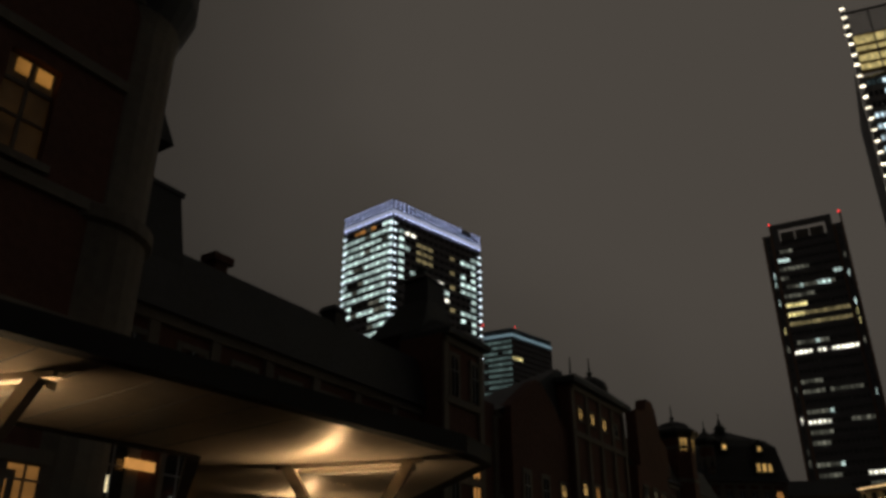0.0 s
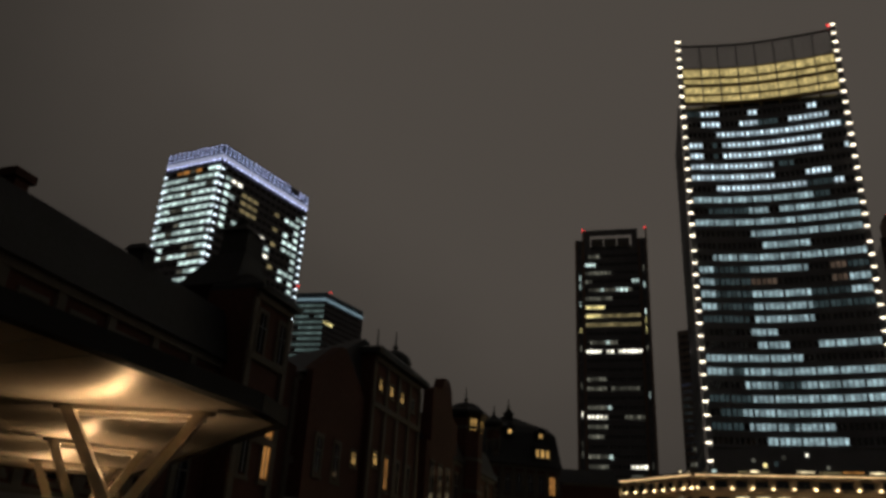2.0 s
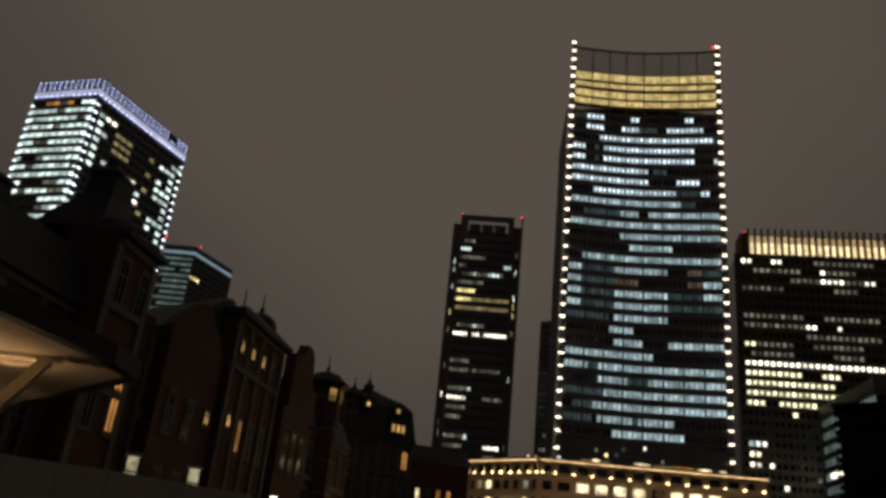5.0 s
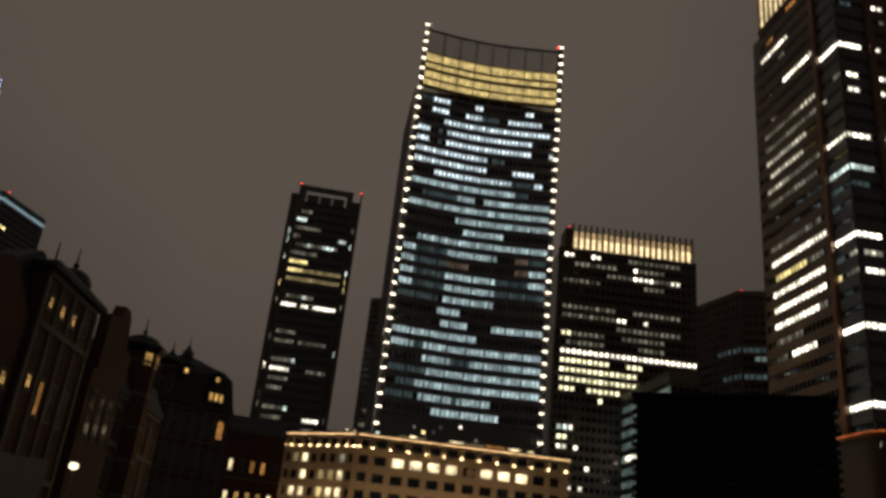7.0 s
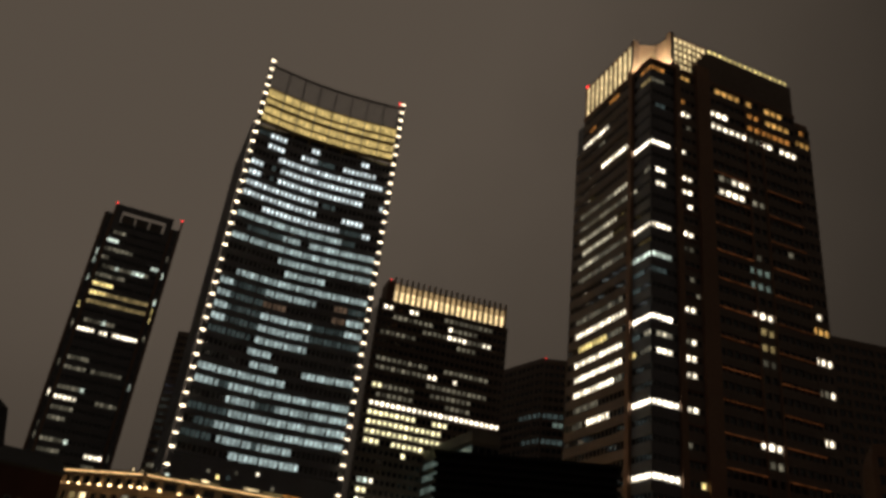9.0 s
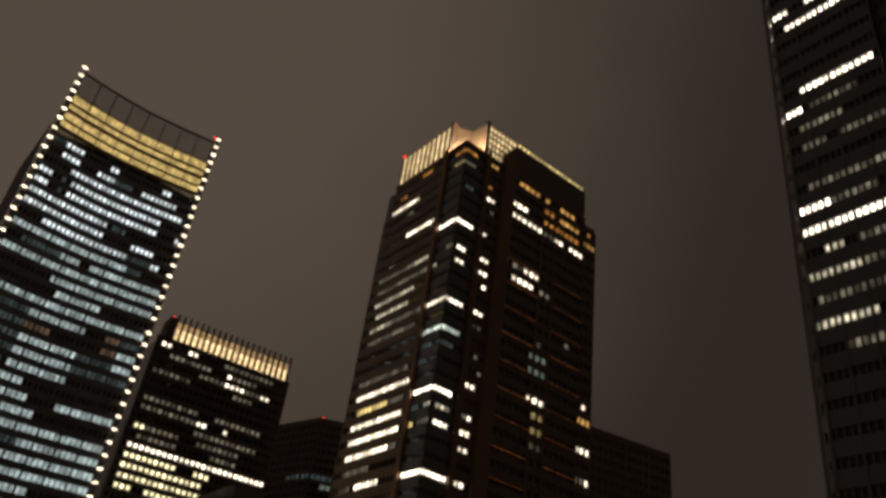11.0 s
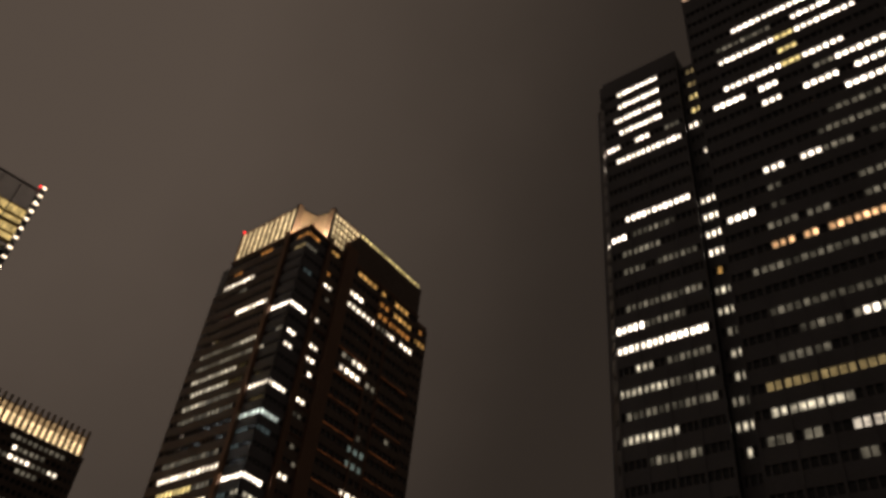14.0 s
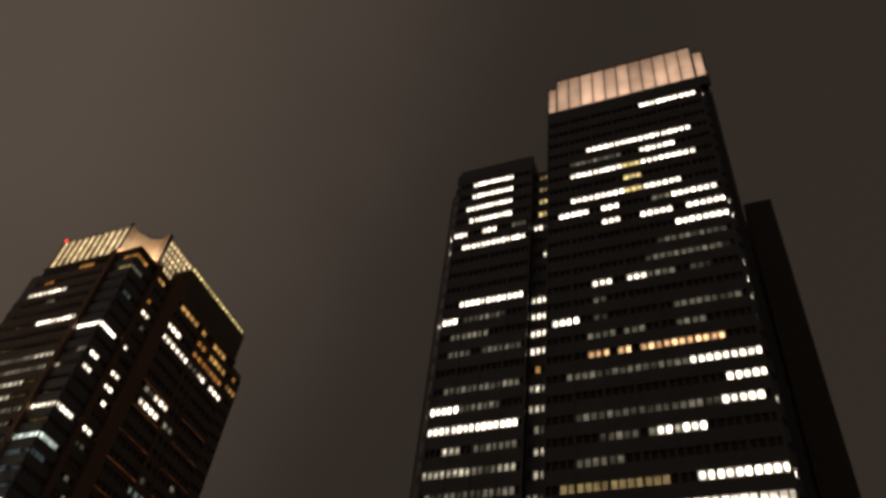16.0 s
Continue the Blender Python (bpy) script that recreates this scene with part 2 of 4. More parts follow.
def guess_rows(seed, cols, floors, keys, share, chunk=4):
    """Lit stretches of an office front of which only the scatter can be told."""
    rnd = random.Random(seed)
    out = []
    for k in range(floors):
        c, items, busy = 0, [], share * rnd.choice((0.3, 0.6, 1.0, 1.6))
        while c < cols:
            n = rnd.randint(1, chunk)
            if rnd.random() < busy:
                items.append("%d-%d%s" % (c, c + n - 1, rnd.choice(keys)))
            c += n
        out.append(" ".join(items))
    return out


LEFT = pose(0, 0, 0, 0, 0, 0)


def side_left(depth):
    """The pose of a building's left flank, seen from its left: from the back to the front."""
    return pose(0, depth, 0, 0, 0, -90)


def red_lamp(root, x, y, z):
    part("obstruction_light", Geo().lathe([(0.35, z), (0.45, z + 0.3), (0.35, z + 0.7), (0.1, z + 0.85)], 8, x, y), L_RED, root, "small red obstruction light")


# ---- the large structure ----
PHI = 28.7   # bearing of the avenue, along which the office blocks stand
PHI_ST = 33.0   # bearing of the station's front


def block(s, v):
    """A place by its distance along the avenue and to the right of it."""
    a = radians(PHI)
    return Vector((s * math.sin(a) + v * math.cos(a), s * math.cos(a) - v * math.sin(a), 0))


g = Geo()
g.box(-3000, 3000, -3000, 3000, -0.5, 0.0)
tagged(new("ground", g.mesh("ground", M_ASPHALT)), "dark asphalt of the station square", "ground", kind="structure")


def shift_run(item, by):
    """Moves a stretch of windows sideways, for a front that is built in two leaves; what falls off the edge is dropped."""
    key, span = item[-1], [int(q) + by for q in item[:-1].split("-")]
    if span[-1] < 0:
        return ""
    return "%d-%d%s" % (max(0, span[0]), span[-1], key)


# -- tower with lamps down its edges and a gold band under its screen --
def edge_lamp_tower():
    left, right = polar(32.2, 262), polar(43.95, 270)
    m, w = facing(left, right)
    root = thing("edge_lit_tower", "dark glass tower with white edge lamps and gold lit crown", "office tower", m)
    top, band = 199.5, 172.5
    part("core", Geo().box(0.8, w - 0.8, 4.0, 38.0, 0, band), M_GLASS, root)
    fold, deep, inset = 0.46, 2.6, 1.6
    # the front bends inwards in a shallow curve, built in leaves of four windows
    per = (w - 2 * inset) / 32
    def bow(x):
        span = fold * w - inset if x < fold * w else w - inset - fold * w
        return deep * (1 - (abs(x - fold * w) / span) ** 1.6)
    leaves = []
    for k in range(8):
        x0, x1 = inset + 4 * k * per, inset + 4 * (k + 1) * per
        run, rise = x1 - x0, bow(x1) - bow(x0)
        leaves.append((pose(x0, 0.6 + bow(x0), 0, 0, 0, math.degrees(math.atan2(rise, run))), math.hypot(run, rise)))
    for k, (mm, ll) in enumerate(leaves):
        rows = [" ".join(shift_run(q, -4 * k) for q in r.split()) for r in D_ROWS]
        rows = [r.replace("#", "u") if f < 8 else r for f, r in enumerate(rows)]
        facade(root, mm, ll, 48.7, 169.8, 4, 28, rows, M_STEEL, 0.50, 0.22, 0, 0.25, 280, "front")
    # base without light
    part("base_wall", Geo().box(inset, w - inset, 1.6, 4.0, 0, 48.5), M_STEEL, root)
    for x, zz, key in ((12.5, 44.5, "-"), (15.6, 43.0, "y"), (18.8, 43.4, "+"), (27.5, 46.0, "w"), (21.0, 45.2, "-"), (33.0, 42.4, "-")):
        pane(root, pose(x, 1.52, zz), 1.0, 1.2, key, [])
    # corner strips with a lamp on each floor
    for x0 in (0.0, w - inset):
        part("corner_strip", Geo().box(x0, x0 + inset, 0.0, 3.0, 0, top), M_STEEL, root)
        lamp = Geo().prism([(-0.82, -0.3), (0.82, -0.3), (0.7, 0.1), (-0.7, 0.1)], 0, 0.34).mesh("edge_lamp", L_DOT)
        levels = [184.0 + 3.85 * k for k in range(5)] + [179.4, 175.2, 113.6, 44.5]
        levels += [170.6 - 4.29 * k for k in range(13)] + [109.2 - 4.235 * k for k in range(15)]
        for zl in levels:
            ob = new("edge_lamp", lamp)
            ob.parent = root
            ob.matrix_basis = pose(x0 + inset / 2 - 0.3 + (0.2 if x0 else 0.0), -0.15, zl - 0.2)
    # gold band: lit panels behind horizontal rails
    frame_geo = Geo()
    for n_leaf, (mm, ll) in enumerate(leaves):
        for k, (zb, hb) in enumerate(((173.2, 2.5), (176.6, 2.9), (181.0, 2.0), (184.1, 3.3))):
            for c in range(4):
                pane(root, mm @ Matrix.Translation((c * ll / 4 + 0.05, 0.5, zb)), ll / 4 - 0.1, hb, "G", [])
        for zb, hb in ((175.7, 0.9), (179.5, 1.5), (183.0, 1.1), (187.4, 0.5)):
            part("band_rail", Geo().box(0, ll, 0.25, 0.6, zb, zb + hb, mm), M_GILT, root)
        part("band_rail", Geo().box(0, ll, 0.0, 0.7, band - 0.6, band + 0.7, mm), M_GILT, root)
        part("hanger", Geo().box(ll - 0.22, ll + 0.22, -0.2, 0.5, band - 2.4, band + 0.6, mm), M_GILT, root)
        frame_geo.box(ll - 0.2, ll + 0.2, -0.1, 0.5, band - 0.5, top - 1.3, mm)
        frame_geo.box(0, ll, -0.05, 0.5, top - 1.9, top - 1.3, mm)
        for k in range(11):
            frame_geo.box(0, ll, 0.3, 0.36, band + 15.8 + k * 0.9, band + 15.94 + k * 0.9, mm)
        for c in range(9):
            frame_geo.box(c * ll / 9, c * ll / 9 + 0.13, 0.38, 0.44, band + 15.2, top - 1.8, mm)
    part("screen_frame", frame_geo, M_STEEL, root, "dark open mesh screen")
    # flank
    facade(root, pose(-2.10, 40.0, 0, 0, 0, -88.34), 38.02, 44, band, 12, 28, guess_rows(5, 12, 28, "+", 0.02), M_STEEL, 0.4, 0.2, 0, 0.3, 60, "flank")
    red_lamp(root, w - 2.3, -0.1, top - 0.6)
    return root


# -- slim dark tower with corner shafts --
def corner_shaft_tower():
    left, right = polar(23.7, 323), polar(28.97, 322)
    m, w = facing(left, right)
    root = thing("slim_dark_tower", "slim dark glass tower with framed corner shafts", "office tower", m)
    d, top = 28.0, 150.0
    part("core", Geo().box(0.8, w - 0.8, 1.2, d, 0, top - 6), M_GLASS, root)
    for x0 in (0.0, w - 3.4):
        facade(root, pose(x0, 0.7, 0), 3.4, 8, top - 3, 1, 36, C_SHAFT_L if x0 == 0 else C_SHAFT_R, M_STEEL, 0.3, 0.45, 0, 0.4, 60, "shaft")
        part("shaft_fin", Geo().box(x0 - 0.2, x0 + 0.5, 0.2, 2.5, 0, top - 3.5).box(x0 + 2.9, x0 + 3.6, 0.2, 2.5, 0, top + 1.4), M_BROWNSTONE, root)
    facade(root, pose(3.6, 0.0, 0), w - 7.2, 8, top - 9.2, 14, 35, C_ROWS, M_STEEL, 0.58, 0.14, 5, 0.3, 300, "front")
    part("roof_frame", Geo().box(3.6, w - 3.6, 0, 0.6, top - 9.2, top - 8.2).box(3.6, w - 3.6, 0, 0.6, top - 1.4, top + 1.2)
         .box(3.6, 6.2, 0, 0.6, top - 8.2, top - 1.4).box(w - 6.2, w - 3.6, 0, 0.6, top - 8.2, top - 1.4), M_STEEL, root)
    back = Geo()
    for c in range(3):
        x = 6.6 + c * (w - 13.2) / 3
        back.box(x, x + (w - 13.2) / 3 - 0.4, 1.5, 1.7, top - 6.4, top - 2.2)
    part("roof_screen", back, M_CONCRETE, root, "pale grey rooftop screen")
    red_lamp(root, 3.2, 0.8, top + 1.4)
    red_lamp(root, w - 0.4, 0.8, top + 1.4)


# -- twin towers behind the station with a blue-white crown --
def crown_tower(name, corner, leftp, rightp, h, crown_h, rows_left, rows_right, cols, floors, key, label, notch):
    c, a, b = corner, leftp, rightp
    m, w = facing(c, b)
    root = thing(name, label, "office tower", m, "towers behind the station")
    q = m.inverted() @ a
    depth = q.length
    lm = pose(q.x, q.y, 0, 0, 0, math.degrees(math.atan2(-q.y, -q.x)))
    ring = [(0.5, 0.8), (w - 0.5, 0.8), (w - 0.5 + q.x, q.y), (q.x + 0.5, q.y)]
    part("core", Geo().prism(ring, 0, h - crown_h), M_GLASS, root)
    z1 = h - crown_h
    facade(root, lm, depth, z1 - floors * 4.2, z1, cols[0], floors, rows_left, M_STEEL, 0.5, 0.08, 0, 0.3, 300, "flank")
    facade(root, pose(0, 0, 0), w, z1 - floors * 4.2, z1, cols[1], floors, rows_right, M_STEEL, 0.48, 0.14, 0, 0.3, 300, "front")
    # white lamps on every floor of the corners
    if notch:
        edge = Geo().box(-0.9, 0.9, -0.35, 0.0, 0, 0.8).mesh("edge_lamp", L_EDGE)
        for mm, xs in ((lm, (1.0, depth - 1.0)), (pose(0, 0, 0), (1.4, w - 1.2))):
            for x in xs:
                for k in range(floors):
                    ob = new("edge_lamp", edge)
                    ob.parent = root
                    ob.matrix_basis = mm @ pose(x, -0.05, z1 - 3.4 - 4.2 * k)
    # crown: rows of lamps on dark louvres above a bright band
    for mm, ll in ((lm, depth), (pose(0, 0, 0), w)):
        n = max(4, int(ll / 2.9))
        louvre = Geo().box(0, ll, 0.4, 0.8, z1, h)
        for k in range(3):
            louvre.box(0, ll, -0.1, 0.4, z1 + crown_h * (0.52 + 0.16 * k) - 0.3, z1 + crown_h * (0.52 + 0.16 * k) + 0.1)
        ob = part("crown_louvre", louvre, M_CROWNMETAL, root, "pale metal louvre crown")
        ob.matrix_basis = mm
        for k, part_h in ((0, 0.14), (1, 0.56), (2, 0.72), (3, 0.9)):
            for c_i in range(n):
                if notch and mm != lm and k >= 2 and 0.76 < (c_i + 0.5) / n < 0.86:
                    continue
                x = (c_i + 0.5) * ll / n
                sz = 0.7 if k == 0 else 0.5
                pane(root, mm @ Matrix.Translation((x - sz, -0.25, z1 + crown_h * part_h)), 2 * sz, sz * 0.9, key, [])
        band = part("crown_light_band", Geo().box(0, ll, -0.05, 0.35, z1 + crown_h * 0.2, z1 + crown_h * 0.46), L_BAND if notch else L_BAND2, root, "glowing white crown band")
        band.matrix_basis = mm
    return root


# -- the far dark blocks --
def dark_block(name, label, left, right, d, h, cols, floors, rows, wall, top_floor=2.0, z0=6.0, limit=120):
    m, w = facing(left, right)
    root = thing(name, label, "office block", m)
    part("core", Geo().box(0.6, w - 0.6, 1.0, d, 0, h), M_GLASS, root)
    facade(root, LEFT, w, z0, h - top_floor, cols, floors, rows, wall, 0.45, 0.2, 4, 0.35, limit, "front")
    part("parapet", Geo().box(0, w, 0, 0.9, h - top_floor, h).box(0, 0.6, 0.9, d, h - top_floor, h).box(w - 0.6, w, 0.9, d, h - top_floor, h), wall, root)
    part("flank_wall", Geo().box(-0.2, 0.6, 0.9, d, 0, h - top_floor).box(w - 0.6, w + 0.2, 0.9, d, 0, h - top_floor), wall, root)
    return root, w


# -- block with an illuminated fluted crown --
def fluted_crown_block():
    h = 141.6
    left, right = polar(45.51, 140 * 2.2398), polar(54.2, 140 * 2.349)
    m, w = facing(left, right)
    root = thing("fluted_crown_block", "dark office block, ribbed crown floodlit by glowing panes", "office block", m)
    d, roof = 40.0, 131.0
    part("core", Geo().box(-6, w + 1.0, 1.0, d, 0, roof - 1), M_GLASS, root)
    facade(root, pose(-6, 0, 0), w + 7, 12, roof, 26, 32, F_ROWS, M_BLACKSTONE, 0.5, 0.3, 0, 0.4, 300, "front")
    part("roof_edge", Geo().box(-6, w + 1, -0.2, 1.4, roof, roof + 1.2).box(w - 0.4, w + 1, 1.4, d, roof, roof + 1.2), M_BLACKSTONE, root)
    part("crown_back", Geo().box(0, w, 3.0, d - 3, roof, h), M_CROWNSTONE, root, "warm stone crown behind panes glowing as floodlight")
    n = 20
    fin = Geo().prism([(-0.35, 0), (0.35, 0), (0.25, 1.6), (-0.25, 1.6)], 0, h - roof + 1.2).mesh("crown_fin", M_CROWNSTONE)
    for k in range(n + 1):
        ob = new("crown_fin", fin)
        ob.parent = root
        ob.matrix_basis = pose(k * w / n, 1.4, roof + 1.0)
    # glowing panes paint the floodlight, bright below and dimmer above
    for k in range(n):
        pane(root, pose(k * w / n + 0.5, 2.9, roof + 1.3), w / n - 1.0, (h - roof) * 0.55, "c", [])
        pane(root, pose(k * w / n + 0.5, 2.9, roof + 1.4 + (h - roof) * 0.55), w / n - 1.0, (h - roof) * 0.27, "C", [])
    part("stair_tower", Geo().box(-3.0, -0.4, 2.0, 12, roof, h + 0.5), M_BROWNSTONE, root)
    part("crown_side", Geo().box(w, w + 1.0, 1.4, d, roof, roof + 1.0), M_BLACKSTONE, root)
    red_lamp(root, -1.6, 3, h + 0.5)
    return root


# -- stone post-office block with a lit cornice --
def cornice_block():
    s0, z = 225.0, 35.6
    bend, v1 = 10.0, 69.5
    root = thing("cornice_block", "pale stone low building with a lamp-lit cornice", "office building",
                 facing(block(s0, bend), block(s0, v1))[0])
    w, lw = v1 - bend, 25.6
    lm = pose(-20, 16, 0, 0, 0, -38.7)
    for mm, ll, n, first, step, rows in ((LEFT, w, 12, -0.85, 4.93, E_ROWS), (lm, lw, 8, 0.0, 3.2, E_ROWS_L)):
        part("core", Geo().box(0.2, ll - 0.2, 1.2, 24, 0, z - 1, mm), M_GLASS, root)
        facade(root, mm @ pose(first, 0, 0), n * step, 8.0, 30.7, n, 5, rows, M_PALESTONE, 0.46, 0.34, 0, 0.6, 100, "front")
        facade(root, mm @ pose(first, 0, 0), n * step, 31.3, 34.4, n, 1, [""], M_PALESTONE, 0.42, 0.42, 0, 0.7, 40, "attic")
        part("end_pier", Geo().box(max(0, first + n * step), ll, -0.05, 1.2, 6, 34.4, mm), M_PALESTONE, root)
        part("cornice", Geo().box(-0.3, ll + 0.3, -1.3, 1.2, z - 1.15, z - 0.5, mm).box(-0.1, ll + 0.1, -0.8, 1.2, z - 0.5, z, mm), M_PALESTONE, root)
        part("string_course", Geo().box(-0.2, ll + 0.2, -0.9, 0.2, 30.7, 31.3, mm), M_PALESTONE, root)
        part("base_wall", Geo().box(0, ll, 0.2, 1.2, 0, 8.0, mm), M_PALESTONE, root)
        for c in range(n + 1):
            x = min(max(first + c * step, 0.6), ll - 0.6)
            part("cornice_lamp", Geo().prism([(x - 0.32, -0.7), (x + 0.32, -0.7), (x + 0.24, -0.45), (x - 0.24, -0.45)], 31.5, 31.75, m=mm), L_CORNICE, root)
            part("attic_pilaster", Geo().box(x - 0.5, x + 0.5, -0.25, 0.1, 31.3, 34.3, mm), M_PALESTONE, root)
        part("cornice_light", Geo().box(0.2, ll - 0.2, -1.36, -1.31, z - 0.98, z - 0.72, mm), L_STRIP, root, "thin warm light strip under the cornice")
    part("clock_ring", Geo().lathe([(1.15, 0.0), (1.15, 0.12), (0.9, 0.16), (0.9, 0.02)], 20), M_PALESTONE, root, "round stone clock ring").matrix_basis = pose(31.5, -0.1, 28.4, 90, 0, 0)
    for x0, x1, h, key in ((-3.6, -3.2, 0.4, "W"), (-1.4, -0.9, 0.4, "W"), (2.2, 3.0, 0.4, "k"), (4.6, 5.6, 0.8, "g"), (11.0, 13.4, 0.5, "k"), (14.0, 16.2, 0.8, "W"), (16.6, 18.6, 0.5, "k"),
                           (25.2, 29.4, 0.8, "W"), (30.4, 35.4, 0.6, "k"), (36.0, 40.8, 0.8, "a"), (42.0, 45.6, 0.7, "W"), (47.6, 49.6, 0.7, "W")):
        box = part("roof_pavilion", Geo().box(x0 - 0.3, x1 + 0.3, 1.8, 4.4, z - 1, z + 0.25 + h), M_CONCRETE, root)
        part("roof_light", Geo().box(x0, x1, 1.68, 1.78, z + 0.02, z + 0.1 + h), LEVEL[key], box, "warm lit rooftop window")
    for k in range(4):
        li = bpy.data.lights.new("front_floodlight", "POINT")
        li.energy, li.color, li.shadow_soft_size = 4200.0, (1.0, 0.62, 0.28), 0.5
        ob = new("front_floodlight", li)
        ob.matrix_basis = facing(block(s0, bend), block(s0, v1))[0] @ pose(-12 + 20 * k, -9 + (8 if k == 0 else 0), 5.0)
        tagged(ob, "warm street floodlight before the stone front", "lamp")
    return root, lm, w, lw


# ---- right-hand towers ----
def chevron_tower():
    """The tower with wrapped corner windows and a notched, floodlit crown."""
    s0, v0, z = 156.0, 114.1, 179.6
    m, w = facing(block(s0, v0), block(s0, 168.1))
    root = thing("notched_crown_tower", "dark stone tower with notched floodlit crown and wrapped corner windows", "office tower", m)
    depth = 36.0
    main = 166.2
    part("core", Geo().box(1.0, w - 0.5, 1.0, depth + 5.5, 0, main - 0.5), M_GLASS, root)
    lm = side_left(depth)
    # corner bay, wrapping the corner
    fl, fh = 33, 4.42
    z0 = main - fl * fh
    bay = 8.2
    facade(root, pose(0.3, 0.3, 0), bay, z0, main, 5, fl, G_BAY_R[1:], M_STEEL, 0.66, 0.08, 0, 0.2, 200, "corner_bay")
    facade(root, pose(0.3, 0.3 + bay, 0, 0, 0, -90), bay, z0, main, 5, fl, G_BAY_L[1:], M_STEEL, 0.66, 0.08, 0, 0.2, 200, "corner_bay")
    part("pilaster", Geo().box(bay + 0.4, bay + 2.2, -0.5, 1.5, 0, main + 2).box(-0.5, 1.5, bay + 0.4, bay + 2.2, 0, main + 2), M_BROWNSTONE, root, "dark brown stone pilaster")
    # left front
    facade(root, pose(0, depth + 0.2, 0, 0, 0, -90), depth - bay - 2.4, z0, main, 14, fl, G_LEFT[1:], M_BLACKSTONE, 0.58, 0.12, 0, 0.3, 300, "flank")
    facade(root, pose(0.8, depth + 5.6, 0, 0, 0, -90), 5.2, z0, 154.6, 2, 30, G_FAR, M_BLACKSTONE, 0.58, 0.2, 0, 0.3, 100, "flank_end")
    # right front
    facade(root, pose(bay + 2.2, 0, 0), 5.6, z0, main, 3, fl, G_SLOT[1:], M_BLACKSTONE, 0.66, 0.2, 0, 0.3, 120, "front")
    part("pier", Geo().box(bay + 7.8, bay + 12.6, -0.9, 1.5, 0, main + 4.5), M_BROWNSTONE, root, "wide brown stone pier")
    facade(root, pose(bay + 12.6, -0.2, 0), w - bay - 12.6, z0, main, 14, fl, G_RIGHT[1:], M_BLACKSTONE, 0.55, 0.15, 7, 0.4, 300, "front")
    part("end_wall", Geo().box(w, w + 6.7, 1.2, 30, 0, 166), M_BROWNSTONE, root)
    facade(root, pose(w, 0.6, 0), 6.7, z0, 164, 3, 32, G_END, M_BLACKSTONE, 0.55, 0.25, 0, 0.4, 60, "front_end")
    # podium with a rounded corner and a rust-red lit cornice
    x0, y0, r = -6.6, -11.6, 6.0
    arc = [(x0 + r - r * math.cos(a), y0 + r - r * math.sin(a)) for a in [math.pi / 2 * k / 8 for k in range(9)]]
    line = [(x0, 44.0)] + arc + [(w + 40, y0)]
    part("podium_wall", Geo().prism(line + [(w + 40, 0.0), (1.0, 0.0), (1.0, 44.0)], 0, 35.6), M_BLACKGRANITE, root)
    edge, strip = Geo(), Geo()
    for (ax, ay), (bx, by) in zip(line, line[1:]):
        edge.beam((ax, ay, 36.2), (bx, by, 36.2), 1.1, 1.2)
        out = Vector((by - ay, ax - bx, 0)).normalized() * -0.6
        if out.x > 0 or out.y > 0:
            out = -out
        strip.beam(Vector((ax, ay, 36.7)) + out, Vector((bx, by, 36.7)) + out, 0.12, 0.3)
    part("podium_cornice", edge, M_LEDGE, root)
    part("podium_light", strip, L_RUST, root, "thin rust-red cornice light")
    pieces("podium_pier", [(0.4 + 5 * k, 1.2 + 5 * k, y0 - 0.4, y0, 0, 35.4) for k in range(18)], M_BLACKGRANITE, root)
    for k, (xx, zz) in enumerate(((-5.6, 33.6), (-2.5, 33.2), (4.5, 28.6), (15.0, 33.0), (24, 30), (40, 32))):
        yy = y0 - 0.06 if xx > -0.6 else y0 + r - math.sqrt(max(0.0, r * r - (xx - x0 - r) ** 2)) - 0.1
        pane(root, pose(xx, yy, zz), 0.9, 1.0, "vmao-m"[k], [])
    # rust-red ledges every second floor, on both sides of the lift shaft's glazing
    for k in range(12):
        zl = 41.6 + 8.42 * k
        for x0, x1 in ((bay + 12.8, 33.8), (40.6, w - 0.2)):
            part("ledge", Geo().box(x0, x1, -0.5, -0.1, zl, zl + 0.4), M_LEDGE, root)
            # emissive strip over the ledge front paints its faint rust light
            part("ledge_light", Geo().box(x0, x1, -0.54, -0.51, zl + 0.05, zl + 0.35), L_LEDGE, root, "faint rust glow put on the ledge front")
        part("ledge", Geo().box(bay + 2.3, bay + 7.7, -0.3, -0.05, zl, zl + 0.3), M_LEDGE, root)
    pieces("shaft_fin", [(33.9, 34.4, -0.6, -0.2, 0, main), (40.0, 40.5, -0.6, -0.2, 0, main)], M_BROWNSTONE, root)
    # stepped top floors and the crown
    part("ledge", Geo().box(-0.4, w + 0.2, -0.4, 1.8, main - 0.3, main + 0.5).box(-0.4, 1.8, 1.8, depth + 0.3, main - 0.3, main + 0.5), M_BROWNSTONE, root)
    cut = 8.0
    ring = [(cut, 1.2), (w - 0.5, 1.2), (w - 0.5, depth), (1.2, depth), (1.2, cut + 1.4), (cut * 0.85, cut * 0.85)]
    part("crown_core", Geo().prism(ring, main, z - 0.2), M_CROWNSTONE, root, "pale stone crown lit from below")
    foot = main + 1.4
    # upright slots on the flank's crown, backlight put in as glowing panes
    run = depth - cut - 1.8
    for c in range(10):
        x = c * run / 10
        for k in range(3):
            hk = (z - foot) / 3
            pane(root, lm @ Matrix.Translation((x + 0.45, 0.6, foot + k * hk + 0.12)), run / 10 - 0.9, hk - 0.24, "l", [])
    lat = Geo()
